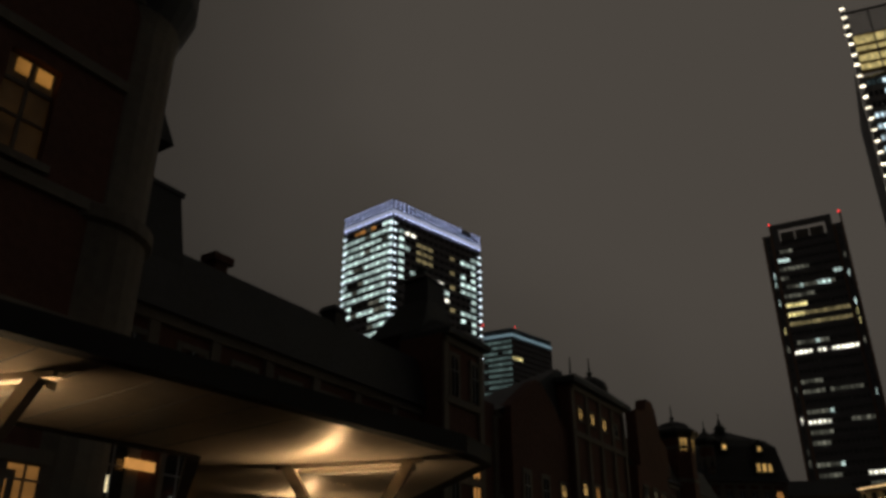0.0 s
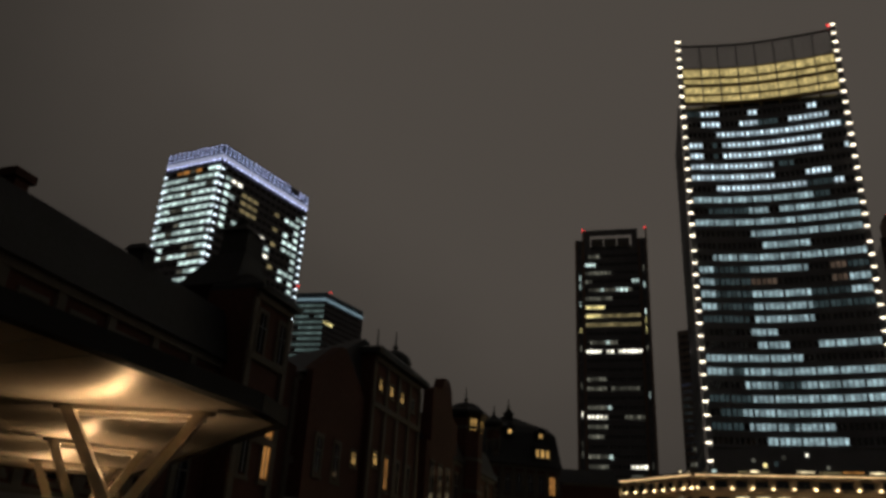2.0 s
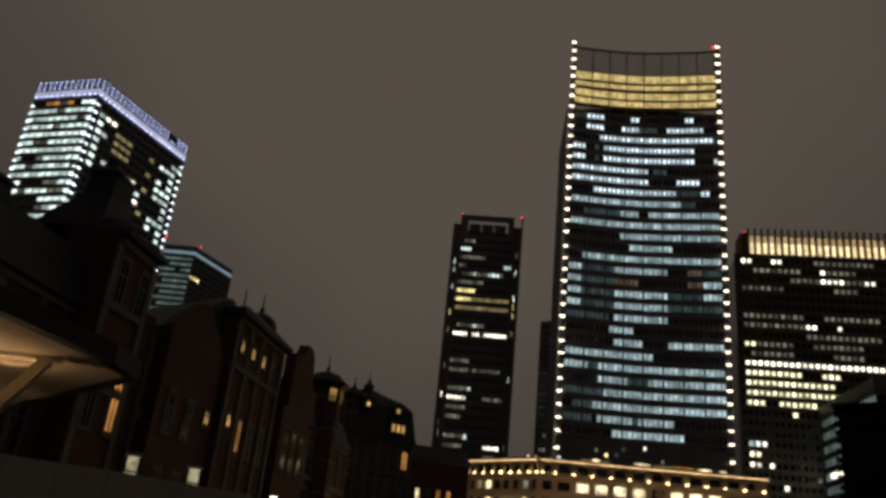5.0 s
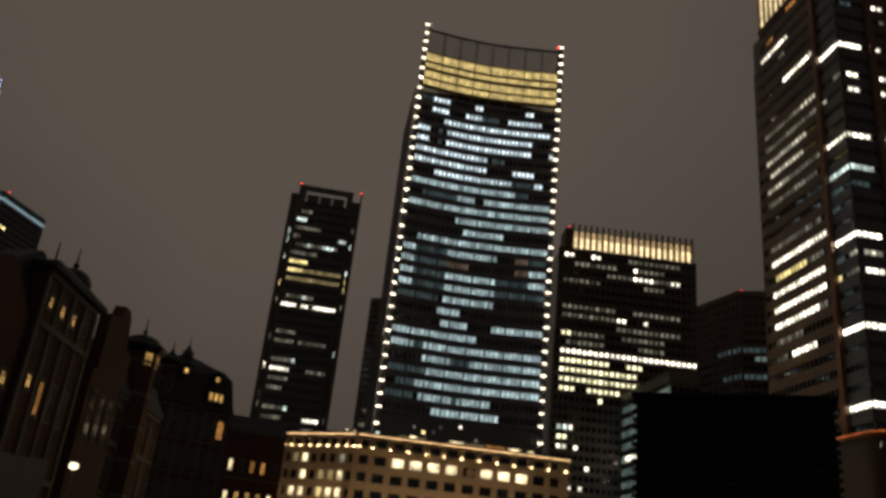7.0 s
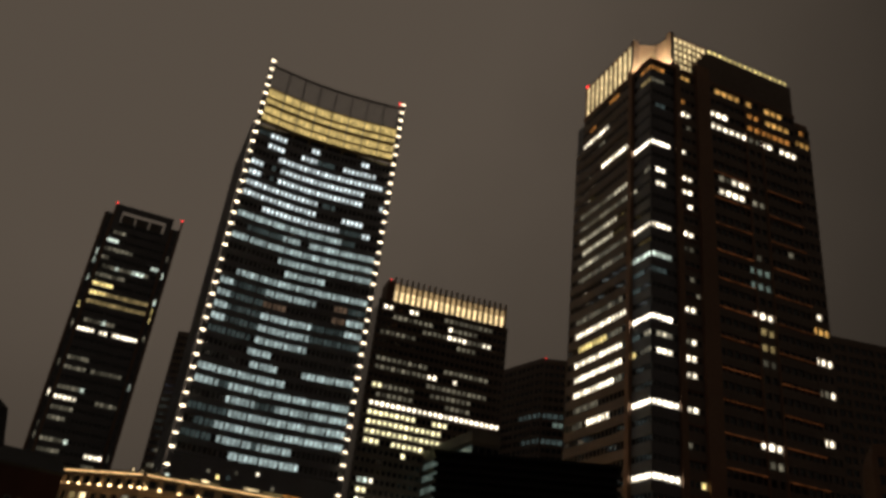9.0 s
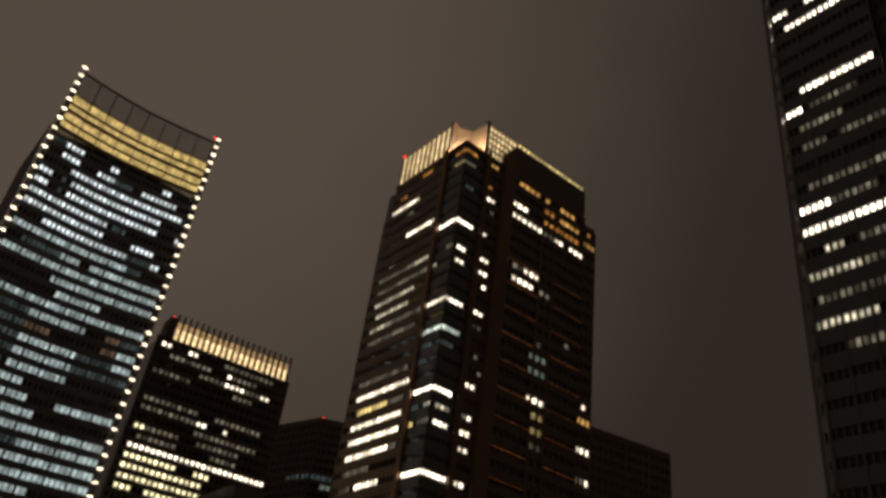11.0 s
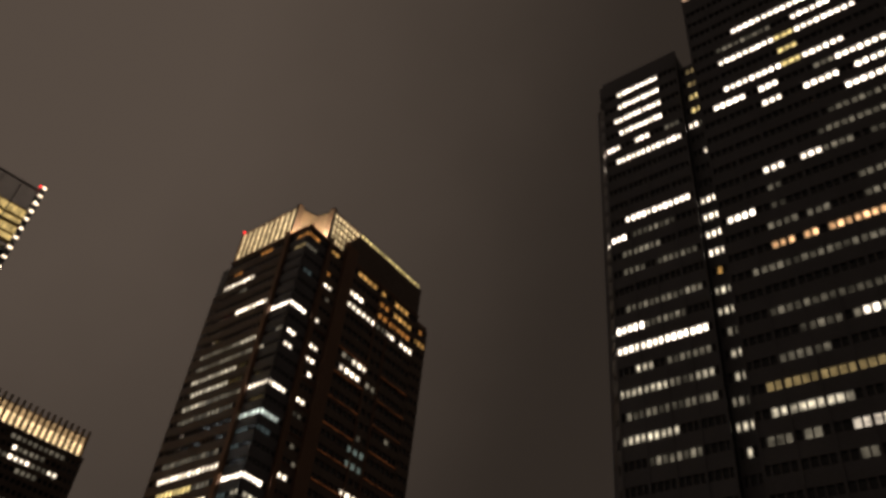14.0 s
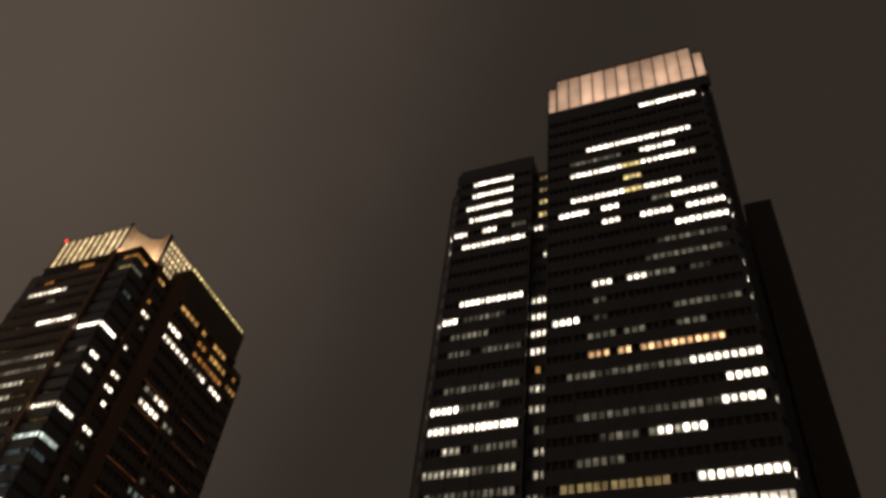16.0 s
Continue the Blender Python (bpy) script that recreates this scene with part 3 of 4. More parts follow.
    for c in range(11):
        lat.box(c * run / 10 - 0.42, c * run / 10 + 0.42, 0.3, 0.8, main, z, lm)
    lat.box(0, run, 0.3, 0.9, main, foot, lm).box(0, run, 0.3, 0.8, z - 0.3, z, lm)
    part("crown_lattice", lat, M_BROWNSTONE, root)
    # square lattice on the front's crown as far as the attic wall, a single row above that wall
    a0, a1 = cut + 0.8, bay + 12.6
    lat = Geo()
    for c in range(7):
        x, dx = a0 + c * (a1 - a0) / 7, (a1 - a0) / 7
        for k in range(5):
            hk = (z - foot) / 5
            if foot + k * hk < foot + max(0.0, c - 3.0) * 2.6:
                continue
            # glowing pane stands for the light behind the lattice
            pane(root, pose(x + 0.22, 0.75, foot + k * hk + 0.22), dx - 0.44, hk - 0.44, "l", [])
            lat.box(a0, a1, 0.4, 0.9, foot + k * hk - 0.14, foot + k * hk + 0.14)
        lat.box(x - 0.16, x + 0.16, 0.4, 0.9, main, z)
    lat.box(a0, a1, 0.4, 0.9, z - 0.25, z)
    part("crown_lattice", lat, M_BROWNSTONE, root)
    pieces("notch_fin", [(cut - 0.5, cut + 0.8, 0.2, 2.2, main, z + 1), (0.2, 2.2, cut + 0.9, cut + 2.2, main, z + 1)], M_BLACKSTONE, root)
    # the attic wall before the crown on the right front, with its sloping end
    up = Matrix(((1, 0, 0, 0), (0, 0, 1, -0.3), (0, 1, 0, 0), (0, 0, 0, 1)))
    part("attic_wall", Geo().prism([(a1 - 6.0, main + 0.5), (w - 0.4, main + 0.5), (w - 0.4, z - 1.9), (a1, z - 1.9), (a1 - 6.0, main + 3.0)], 0, 0.6, m=up), M_BLACKSTONE, root)
    for k in range(16):
        x = a1 + 0.4 + k * (w - a1 - 1.2) / 16
        pane(root, pose(x, -0.1, z - 1.7), 1.1, 1.1, "y", [])
        part("attic_post", Geo().box(x - 0.5, x - 0.1, -0.25, 0.2, z - 1.8, z - 0.3), M_BLACKSTONE, root)
    part("plant_room", Geo().box(w - 9.0, w - 5.4, 3.0, 9.0, z - 0.5, z + 3.2), M_BLACKSTONE, root)
    red_lamp(root, 0.1, depth - 0.6, z)
    for x, y in ((4.2, 1.6), (1.6, 4.2)):
        li = bpy.data.lights.new("crown_floodlight", "POINT")
        li.energy, li.color, li.shadow_soft_size = 3000.0, (1.0, 0.78, 0.52), 0.4
        ob = new("crown_floodlight", li)
        ob.matrix_basis = m @ pose(x, y, main + 1.6)
        tagged(ob, "warm floodlight at the foot of the crown notch", "lamp")
    return root


def stepped_tower():
    """The nearest tower: two shafts of different height with a slot between, and a glowing glass crown."""
    v0 = 113.4
    s_left, s_right = 57.0, -7.45
    m, w = facing(block(s_left, v0), block(s_right, v0))
    root = thing("stepped_tower", "dark stepped office tower with a glowing panelled glass crown", "office tower", m)
    low_w = 20.4
    slot = (20.4, 24.0)
    top_low, top, crown = 165.0, 197.6, 182.0
    d = 40.0
    part("low_core", Geo().box(1.2, low_w, 1.0, d, 0, top_low - 1), M_GLASS, root)
    part("high_core", Geo().box(slot[1], w - 0.6, 1.0, d, 0, crown - 1), M_GLASS, root)
    part("slot_core", Geo().box(low_w, slot[1], 2.4, d, 0, 160), M_GLASS, root)
    fh = 4.5
    nl, nh = 32, 34
    facade(root, pose(1.8, 0, 0), low_w - 1.8, 160.8 - nl * fh, 160.8, 16, nl, [r.replace("w", "v") for r in I_ROWS], M_STEEL, 0.62, 0.20, 4, 0.35, 300, "low_front")
    facade(root, pose(0, 1.8, 0, 0, 0, -45), 2.5, 156.3 - (nl - 1) * fh, 156.3, 1, nl - 1, I_CHAMFER, M_STEEL, 0.60, 0.32, 0, 0.3, 40, "chamfer")
    part("low_parapet", Geo().box(1.8, low_w, 0, 0.8, 160.8, top_low).box(0, 0.6, 1.8, d, 0, top_low - 4).box(0.6, 1.8, 0.8, d, top_low - 4, top_low), M_STEEL, root)
    facade(root, pose(slot[0], 1.6, 0), slot[1] - slot[0], 159.7 - 32 * fh, 159.7, 3, 32, I_SLOT, M_STEEL, 0.60, 0.32, 0, 0.35, 120, "slot")
    facade(root, pose(slot[1], 0, 0), w - slot[1] - 2.6, 177.9 - nh * fh, 177.9, 28, nh, [r.replace("w", "v") for r in J_ROWS], M_STEEL, 0.62, 0.20, 4, 0.35, 300, "high_front")
    facade(root, pose(w - 2.6, 0.3, 0, 0, 0, 40), 3.2, 177.0 - nh * fh, 177.0, 2, nh, J_EDGE, M_STEEL, 0.62, 0.2, 0, 0.35, 60, "front_edge")
    part("high_parapet", Geo().box(slot[1], w, 0, 0.9, 177.9, crown), M_STEEL, root)
    # crown of tall glass panels, foot light put into their emission
    c0, c1 = 57.0 - 30.7, 57.0 + 4.36
    n = 11
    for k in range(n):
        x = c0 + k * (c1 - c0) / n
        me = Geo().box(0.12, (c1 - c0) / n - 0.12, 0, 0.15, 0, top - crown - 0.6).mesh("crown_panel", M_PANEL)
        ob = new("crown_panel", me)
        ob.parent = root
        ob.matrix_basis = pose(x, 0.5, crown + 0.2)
    fr = Geo()
    for k in range(n + 1):
        x = c0 + k * (c1 - c0) / n
        fr.box(x - 0.14, x + 0.14, 0.3, 0.75, crown, top)
    fr.box(c0, c1, 0.3, 0.8, top - 0.5, top)
    part("crown_frame", fr, M_BROWNSTONE, root)
    for x0, x1 in ((c0 - 2.4, c0 - 0.5), (c1 + 0.5, c1 + 2.6)):
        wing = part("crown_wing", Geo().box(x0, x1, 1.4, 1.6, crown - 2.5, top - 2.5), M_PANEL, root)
        part("crown_wing_frame", Geo().box(x0 - 0.3, x0, 1.2, 1.8, crown - 3, top - 2).box(x1, x1 + 0.3, 1.2, 1.8, crown - 3, top - 2)
             .box(x0, x1, 1.2, 1.8, top - 2.4, top - 2), M_STEEL, root)
    part("crown_core", Geo().box(c0, c1, 3, d - 3, crown - 1, top - 0.5), M_CROWNSTONE, root)
    part("low_side", Geo().box(-1.0, 0.0, 2.6, d, 0, top_low - 6), M_STEEL, root)
    # dark annexe behind the far corner
    part("annexe", Geo().box(w + 0.2, w + 5.4, 2.0, d, 0, 134.0), M_BLACKGRANITE, root)
    return root


def glass_low_block():
    """A low glazed block beside the stone one: a long flank of floor bands and a narrow front."""
    h, s0, v0 = 73.2, 254.0, 112.2
    m, w = facing(block(s0, v0), block(s0, v0 + 10.6))
    root = thing("glazed_low_block", "low grey glazed office block with banded floors", "office block", m)
    dep = 83.3
    part("core", Geo().box(0.8, w, 1.0, dep, 0, h - 1), M_GLASS, root)
    facade(root, pose(0, dep, 0, 0, 0, -90), dep, 4, h - 4, 28, 14, K_FLANK, M_CONCRETE, 0.45, 0.12, 0, 0.3, 200, "flank")
    facade(root, LEFT, w, 4, h - 4, 4, 14, guess_rows(31, 4, 14, "-", 0.15, 3), M_CONCRETE, 0.45, 0.12, 0, 0.3, 100, "front")
    part("roof_edge", Geo().box(-0.6, w, -0.6, 0.8, h - 4, h).box(-0.6, 0.8, 0.8, dep, h - 4, h), M_CONCRETE, root)
    return root


# ---- the brick station ----
STM = pose(*(polar(PHI_ST - 90, 36.0)), 0, 0, 90 - PHI_ST)


def arch_window(root, x, z, w, h, key, y=0.0, arch=True, bars=1):
    """A tall window: stone surround, glazing bars and a pane, lit or dark."""
    pts = [(-w / 2, 0), (w / 2, 0), (w / 2, h - (w / 2 if arch else 0))]
    if arch:
        pts += [(w / 2 * math.cos(a), h - w / 2 + w / 2 * math.sin(a)) for a in [math.pi * k / 6 for k in range(1, 6)]]
    pts += [(-w / 2, h - (w / 2 if arch else 0))]
    up = Matrix(((1, 0, 0, x), (0, 0, 1, y), (0, 1, 0, z), (0, 0, 0, 1)))
    win = part("window", Geo().prism([(p[0], p[1]) for p in pts], -0.06, -0.01, m=up), LEVEL[key] if key != "." else M_GLASS, root)
    sur = Geo().box(x - w / 2 - 0.3, x - w / 2, y - 0.12, y + 0.3, z - 0.2, z + h).box(x + w / 2, x + w / 2 + 0.3, y - 0.12, y + 0.3, z - 0.2, z + h)
    sur.box(x - w / 2 - 0.4, x + w / 2 + 0.4, y - 0.2, y + 0.3, z - 0.5, z - 0.2)
    sur.box(x - w / 2 - 0.3, x + w / 2 + 0.3, y - 0.12, y + 0.12, z + h, z + h + 0.35)
    part("window_surround", sur, M_TRIM, win)
    bar = Geo().box(x - w / 2, x + w / 2, y - 0.12, y - 0.05, z + h * 0.62, z + h * 0.62 + 0.1)
    for k in range(bars):
        xb = x - w / 2 + w * (k + 1) / (bars + 1)
        bar.box(xb - 0.05, xb + 0.05, y - 0.12, y - 0.05, z, z + h)
    part("glazing_bar", bar, M_STEEL, win)
    return win


def hip_roof(x0, x1, y0, y1, z0, z1, inx, iny):
    ring = [(x0, y0), (x1, y0), (x1, y1), (x0, y1)]
    top = [(x0 + inx, y0 + iny), (x1 - inx, y0 + iny), (x1 - inx, y1 - iny), (x0 + inx, y1 - iny)]
    return Geo().prism(ring, z0, z1, top)


def finial(root, x, y, z, h):
    part("finial", Geo().lathe([(0.45, z - 0.3), (0.5, z), (0.2, z + h * 0.15), (0.4, z + h * 0.25), (0.12, z + h * 0.36), (0.06, z + h)], 8, x, y), M_COPPER, root)


def turret(root, x, y, r, z0, eave, dome, spire, lit_keys, zwin):
    """An octagonal brick turret with stone bands, a row of windows, an eave and a small dome."""
    part("turret_wall", Geo().lathe([(r, z0), (r, eave)], 8, x, y, math.pi / 8), M_BRICK, root)
    for k in range(6):
        zb = z0 + (eave - z0) * (k + 0.5) / 6
        part("turret_band", Geo().lathe([(r + 0.12, zb), (r + 0.12, zb + 0.5)], 8, x, y, math.pi / 8), M_TRIM, root)
    part("turret_eave", Geo().lathe([(r + 0.2, eave - 0.6), (r + 0.9, eave), (r + 0.9, eave + 0.4), (r * 0.9, eave + 1.2)], 8, x, y, math.pi / 8), M_SLATE, root)
    part("turret_dome", Geo().lathe([(r * 0.82, eave + 1.0), (r * 0.86, eave + 1.0 + (dome - eave) * 0.25), (r * 0.7, eave + 1 + (dome - eave) * 0.55),
                                     (r * 0.4, eave + 1 + (dome - eave) * 0.8), (0.15, dome + 1)], 16, x, y), M_SLATE, root)
    finial(root, x, y, dome + 0.8, spire)
    for k, key in enumerate(lit_keys):
        a = -math.pi / 2 + (k - (len(lit_keys) - 1) / 2) * math.pi / 4
        mm = Matrix.Translation((x, y, 0)) @ pose(0, 0, 0, 0, 0, math.degrees(a) + 90)
        rr = r * math.cos(math.pi / 8)
        win = part("turret_window", Geo().box(-0.55, 0.55, -rr - 0.1, -rr + 0.05, zwin, zwin + 1.6, mm), LEVEL[key] if key != "." else M_GLASS, root)
        part("window_surround", Geo().box(-0.8, -0.55, -rr - 0.22, -rr, zwin - 0.3, zwin + 1.9, mm).box(0.55, 0.8, -rr - 0.22, -rr, zwin - 0.3, zwin + 1.9, mm)
             .box(-0.05, 0.05, -rr - 0.18, -rr, zwin, zwin + 1.6, mm).box(-0.55, 0.55, -rr - 0.18, -rr, zwin + 0.9, zwin + 1.0, mm), M_TRIM, win)


def stone_grid(root, x0, x1, y, zs, step):
    """Stone string courses and pilasters on a brick front, each a piece of its own."""
    pieces("string_course", [(x0, x1, y - 0.25, y, zb, zb + 0.6) for zb in zs], M_TRIM, root)
    n = max(1, int((x1 - x0) / step))
    pieces("pilaster", [(x0 + k * (x1 - x0) / n - 0.35, x0 + k * (x1 - x0) / n + 0.35, y - 0.2, y, 0, zs[-1]) for k in range(n + 1)], M_TRIM, root)


def station():
    root = thing("brick_station", "long dark red-brick station with slate roofs, few windows lit", "station building", STM)
    # long wings
    part("wing_wall", Geo().box(22, 53, 0, 16, 0, 17.6), M_BRICK, root)
    part("wing_wall", Geo().box(64, 82, 0, 16, 0, 20), M_BRICK, root)
    part("wing_wall", Geo().box(97, 134, 0, 16, 0, 20), M_BRICK, root)
    part("wing_roof", hip_roof(22, 53, -0.6, 12.6, 17.6, 21.7, 1.0, 0.9), M_SLATE, root)
    part("wing_roof", Geo().prism([(64, -0.6), (83, -0.6), (83, 8), (64, 8)], 20, 27.6, [(78.6, 0.2), (79.8, 0.2), (79.8, 1.4), (78.6, 1.4)]), M_SLATE, root)
    part("wing_roof", hip_roof(97, 135, -0.6, 12.6, 20, 24.5, 1.0, 2.0), M_SLATE, root)
    stone_grid(root, 22, 53, 0, (5.5, 11.5, 17.0), 4)
    stone_grid(root, 64, 72, 0, (6, 12, 19.4), 4)
    stone_grid(root, 111, 134, 0, (6, 13, 19.4), 4)
    for x in range(25, 53, 4):
        for zz in (1.2, 6.8, 12.4):
            arch_window(root, x + 0.3, zz, 1.7, 3.6, ".")
    for k in range(2):
        for zz in (1.2, 7.4, 13.4):
            arch_window(root, 66.2 + 4 * k, zz, 1.6, 3.8, ".")
    for k in range(5):
        for zz in (1.2, 7.6, 14.0):
            arch_window(root, 113.2 + 4.05 * k, zz, 1.6, 4.2, "a" if (k, zz) == (1, 14.0) else ".")
    # chimney and dormer on the near wing
    part("chimney", Geo().box(30.6, 31.6, 0.6, 1.5, 19, 22.4).box(30.3, 31.9, 0.4, 1.7, 22.4, 22.9), M_BRICK, root)
    part("roof_dormer", Geo().box(41.6, 42.8, 0.2, 1.6, 19, 22.6).prism([(41.4, 0), (43.0, 0), (43.0, 1.8), (41.4, 1.8)], 22.6, 23.1, [(41.7, 0.4), (42.8, 0.4), (42.8, 1.6), (41.7, 1.6)]), M_SLATE, root)
    # near pavilion: a tall brick wall with a mansard behind the turret
    pieces("pavilion_wall", [(-14, 14.4, -2.6, 16, 0, 34), (17.0, 20.5, -2.6, 16, 0, 34), (14.4, 17.0, -2.6, 16, 0, 21.2), (14.4, 17.0, -2.6, 16, 26.5, 34),
                             (14.4, 17.0, -1.9, 16, 21.2, 26.5)], M_BRICK, root)
    part("pavilion_roof", hip_roof(-15, 21, -3.4, 17, 34, 43, 5, 5), M_SLATE, root)
    pieces("string_course", [(-14, 20.5, -2.85, -2.6, zb, zb + 0.6) for zb in (8, 14, 20, 27.4, 33.4)], M_TRIM, root)
    win = part("window", Geo().box(14.45, 16.95, -2.2, -2.1, 21.25, 26.45), M_AMBERGLASS, root, "tall window with warm lit top panes")
    part("window_head", Geo().box(14.95, 15.65, -2.3, -2.22, 25.55, 26.3), L_AMBER2, win, "warm lit upper pane")
    part("window_head", Geo().box(16.0, 16.75, -2.3, -2.22, 25.55, 26.3), L_AMBER2, win, "warm lit upper pane")
    pieces("glazing_bar", [(15.6, 15.76, -2.35, -2.2, 21.3, 26.4), (14.45, 16.95, -2.35, -2.2, 24.9, 25.1), (14.45, 16.95, -2.35, -2.2, 23.2, 23.32)], M_TRIM, win)
    pieces("window_sill", [(14.1, 17.3, -3.0, -2.6, 20.8, 21.2)], M_TRIM, root)
    # lit doors and shop windows on the ground floors behind the canopy
    for x, zz, ww, hh, key in ((17.6, 4.9, 2.2, 2.4, "a"), (14.2, 4.0, 1.2, 2.0, "a"), (11.4, 5.2, 1.0, 1.6, "a"), (8.6, 3.6, 1.6, 2.4, "a")):
        arch_window(root, x, zz, ww, hh, key, y=-2.6, arch=False)
    arch_window(root, 19.4, 6.2, 1.6, 1.7, "a", y=-2.6, arch=False)
    for x, zz, ww, hh, key in ((24.5, 7.7, 1.0, 0.8, "W"), (26.7, 9.0, 1.8, 0.5, "a"), (29.5, 7.7, 0.4, 0.4, "w"), (26.8, 5.4, 0.7, 0.7, "w"), (29.6, 3.4, 1.4, 1.6, "a"), (33.4, 6.0, 0.6, 0.6, "o"), (37.0, 3.2, 1.6, 1.8, "a")):
        part("shop_light", Geo().box(x - ww / 2, x + ww / 2, -0.42, -0.32, zz, zz + hh), LEVEL[key], root)
    # its round corner turret with a heavy cap
    tx, ty = 21.4, 0.2
    part("corner_turret", Geo().lathe([(3.2, 0), (3.2, 19.6), (3.5, 19.8), (3.5, 20.5), (2.95, 20.8), (2.95, 32.6), (3.1, 33.4)], 24, tx, ty), M_TRIM, root, "round stone-faced corner turret")
    part("turret_cap", Geo().lathe([(3.1, 33.4), (3.5, 34.4), (3.85, 35.4), (3.85, 36.8), (3.4, 38.0), (3.0, 40.5), (1.6, 43), (0.4, 44)], 24, tx, ty), M_SLATE, root)
    part("roof_flare", Geo().prism([(22.6, 0.2), (26.0, 0.2), (26.0, 4), (22.6, 4)], 28.1, 31.6, [(22.6, 0.2), (24.0, 0.2), (24.0, 4), (22.6, 4)]), M_SLATE, root)
    part("roof_flare", Geo().prism([(22.6, 0.4), (25.6, 0.4), (25.6, 4), (22.6, 4)], 24.8, 27.6, [(22.6, 0.4), (24.2, 0.4), (24.2, 4), (22.6, 4)]), M_SLATE, root)
    part("mansard", Geo().prism([(22.4, 0.1), (28.6, 0.1), (28.6, 6), (22.4, 6)], 17.6, 25.0, [(22.4, 0.1), (27.0, 0.1), (27.0, 6), (22.4, 6)]).box(24.4, 27.2, 0.0, 6, 25.0, 25.3), M_SLATE, root)
    # middle pavilion: brick front with a bell roof and a knob
    part("pavilion_wall", Geo().box(52.2, 58.5, -2.0, 2.2, 0, 23.6).box(53, 64, 0, 12, 0, 20.5), M_BRICK, root)
    part("pavilion_eave", Geo().prism([(52.4, -2.7), (59.0, -2.7), (59.0, 2.2), (52.4, 2.2)], 23.6, 24.1).prism(
        [(52.4, -2.7), (59.0, -2.7), (59.0, 2.2), (52.4, 2.2)], 24.1, 25.6, [(54.0, -0.2), (57.8, -0.2), (57.8, 2.0), (54.0, 2.0)]), M_SLATE, root)
    bell = Geo()
    steps = [(52.6, 58.2, 0.4, 6.0, 24.4), (53.4, 57.8, 0.5, 5.0, 26.0), (54.2, 57.3, 0.8, 3.4, 27.8), (54.3, 56.6, 0.9, 3.2, 29.8), (54.0, 56.9, 0.7, 3.5, 29.9), (54.7, 55.6, 1.6, 2.6, 30.7), (54.9, 55.2, 1.9, 2.2, 31.3)]
    for (l0, r0, f0, k0, b0), (l1, r1, f1, k1, b1) in zip(steps, steps[1:]):
        bell.prism([(l0, f0), (r0, f0), (r0, k0), (l0, k0)], b0, b1, [(l1, f1), (r1, f1), (r1, k1), (l1, k1)])
    part("bell_roof", bell, M_SLATE, root)
    finial(root, 55.05, 2.05, 31.0, 0.7)
    stone_grid(root, 52.6, 58.1, -2.0, (6, 12, 18, 22.9), 3.1)
    for k in range(2):
        for zz, hh in ((1.5, 3.6), (9.6, 5.0), (18.8, 3.2)):
            arch_window(root, 54.0 + 3.2 * k, zz, 1.0, hh, "a" if (k, zz) == (1, 9.6) else ".", y=-2.0)
    # gabled bay with three lit stair windows
    part("gable_bay", Geo().box(65, 77, -1.2, 0, 0, 20).prism([(0, 0), (12, 0), (12, 0.5), (6.5, 4.2), (5.5, 4.2), (0, 0.5)], 0, 1.2,
         m=Matrix(((1, 0, 0, 65), (0, 0, 1, -1.2), (0, 1, 0, 20), (0, 0, 0, 1)))), M_BRICK, root)
    for k, xx in enumerate((67.6, 71.4, 75.3)):
        arch_window(root, xx, 13.6 if k == 2 else 11.6, 0.9 if k == 2 else 1.1, 1.1 if k == 2 else 3.2, "o" if k == 2 else ".", y=-1.2)
        arch_window(root, xx, 3.2, 1.3, 5.0, ".", y=-1.2)
    # turrets along the front
    part("pavilion_wall", Geo().box(77.5, 92.4, -1.6, 3, 0, 25.6), M_BRICK, root)
    stone_grid(root, 77.9, 92.0, -1.6, (6, 20.0, 24.9), 3.5)
    part("pavilion_roof", Geo().prism([(77.0, -2.4), (93.3, -2.4), (93.3, 3.6), (77.0, 3.6)], 25.6, 26.2).prism(
        [(77.0, -2.4), (93.3, -2.4), (93.3, 3.6), (77.0, 3.6)], 26.2, 27.6, [(81, -0.8), (91, -0.8), (91, 2.4), (81, 2.4)]), M_SLATE, root)
    part("roof_dome", Geo().lathe([(1.9, 27.0), (2.1, 27.8), (1.8, 28.5), (1.0, 29.1), (0.2, 29.4)], 16, 89.0, 0.8), M_SLATE, root)
    finial(root, 89.0, 0.8, 29.1, 2.6)
    finial(root, 83.0, 0.6, 27.2, 3.0)
    for xx, key in ((79.7, "o"), (82.9, "o"), (86.2, "o"), (89.6, ".")):
        arch_window(root, xx, 22.2, 0.75, 1.0, key, y=-1.6, arch=False)
        short = xx < 80
        arch_window(root, xx, 14.3 if short else 12.2, 0.8, 1.1 if short else 3.2, "o" if short else ("a" if xx < 83 else "."), y=-1.6)
    turret(root, 118.5, 0.6, 2.7, 0, 27.6, 28.8, 2.6, "oo.", 25.2)
    # stepped gable between them
    gm = Matrix(((1, 0, 0, 97.6), (0, 0, 1, -1.4), (0, 0.87, 0, 20), (0, 0, 0, 1)))
    part("stepped_gable", Geo().prism([(0, 0), (11, 0), (11, 4.5), (8.6, 5.5), (7.4, 9.6), (6.4, 10.6), (4.4, 10.6), (3.6, 8.8), (1.4, 8.2), (0, 8.0)], 0, 1.4, m=gm), M_BRICK, root)
    part("bay_wall", Geo().box(96.2, 107.2, -1.4, 0, 0, 20), M_BRICK, root)
    for k in range(3):
        arch_window(root, 98.6 + 3.2 * k, 12.5, 1.3, 5.0, ".", y=-1.4)
    return root


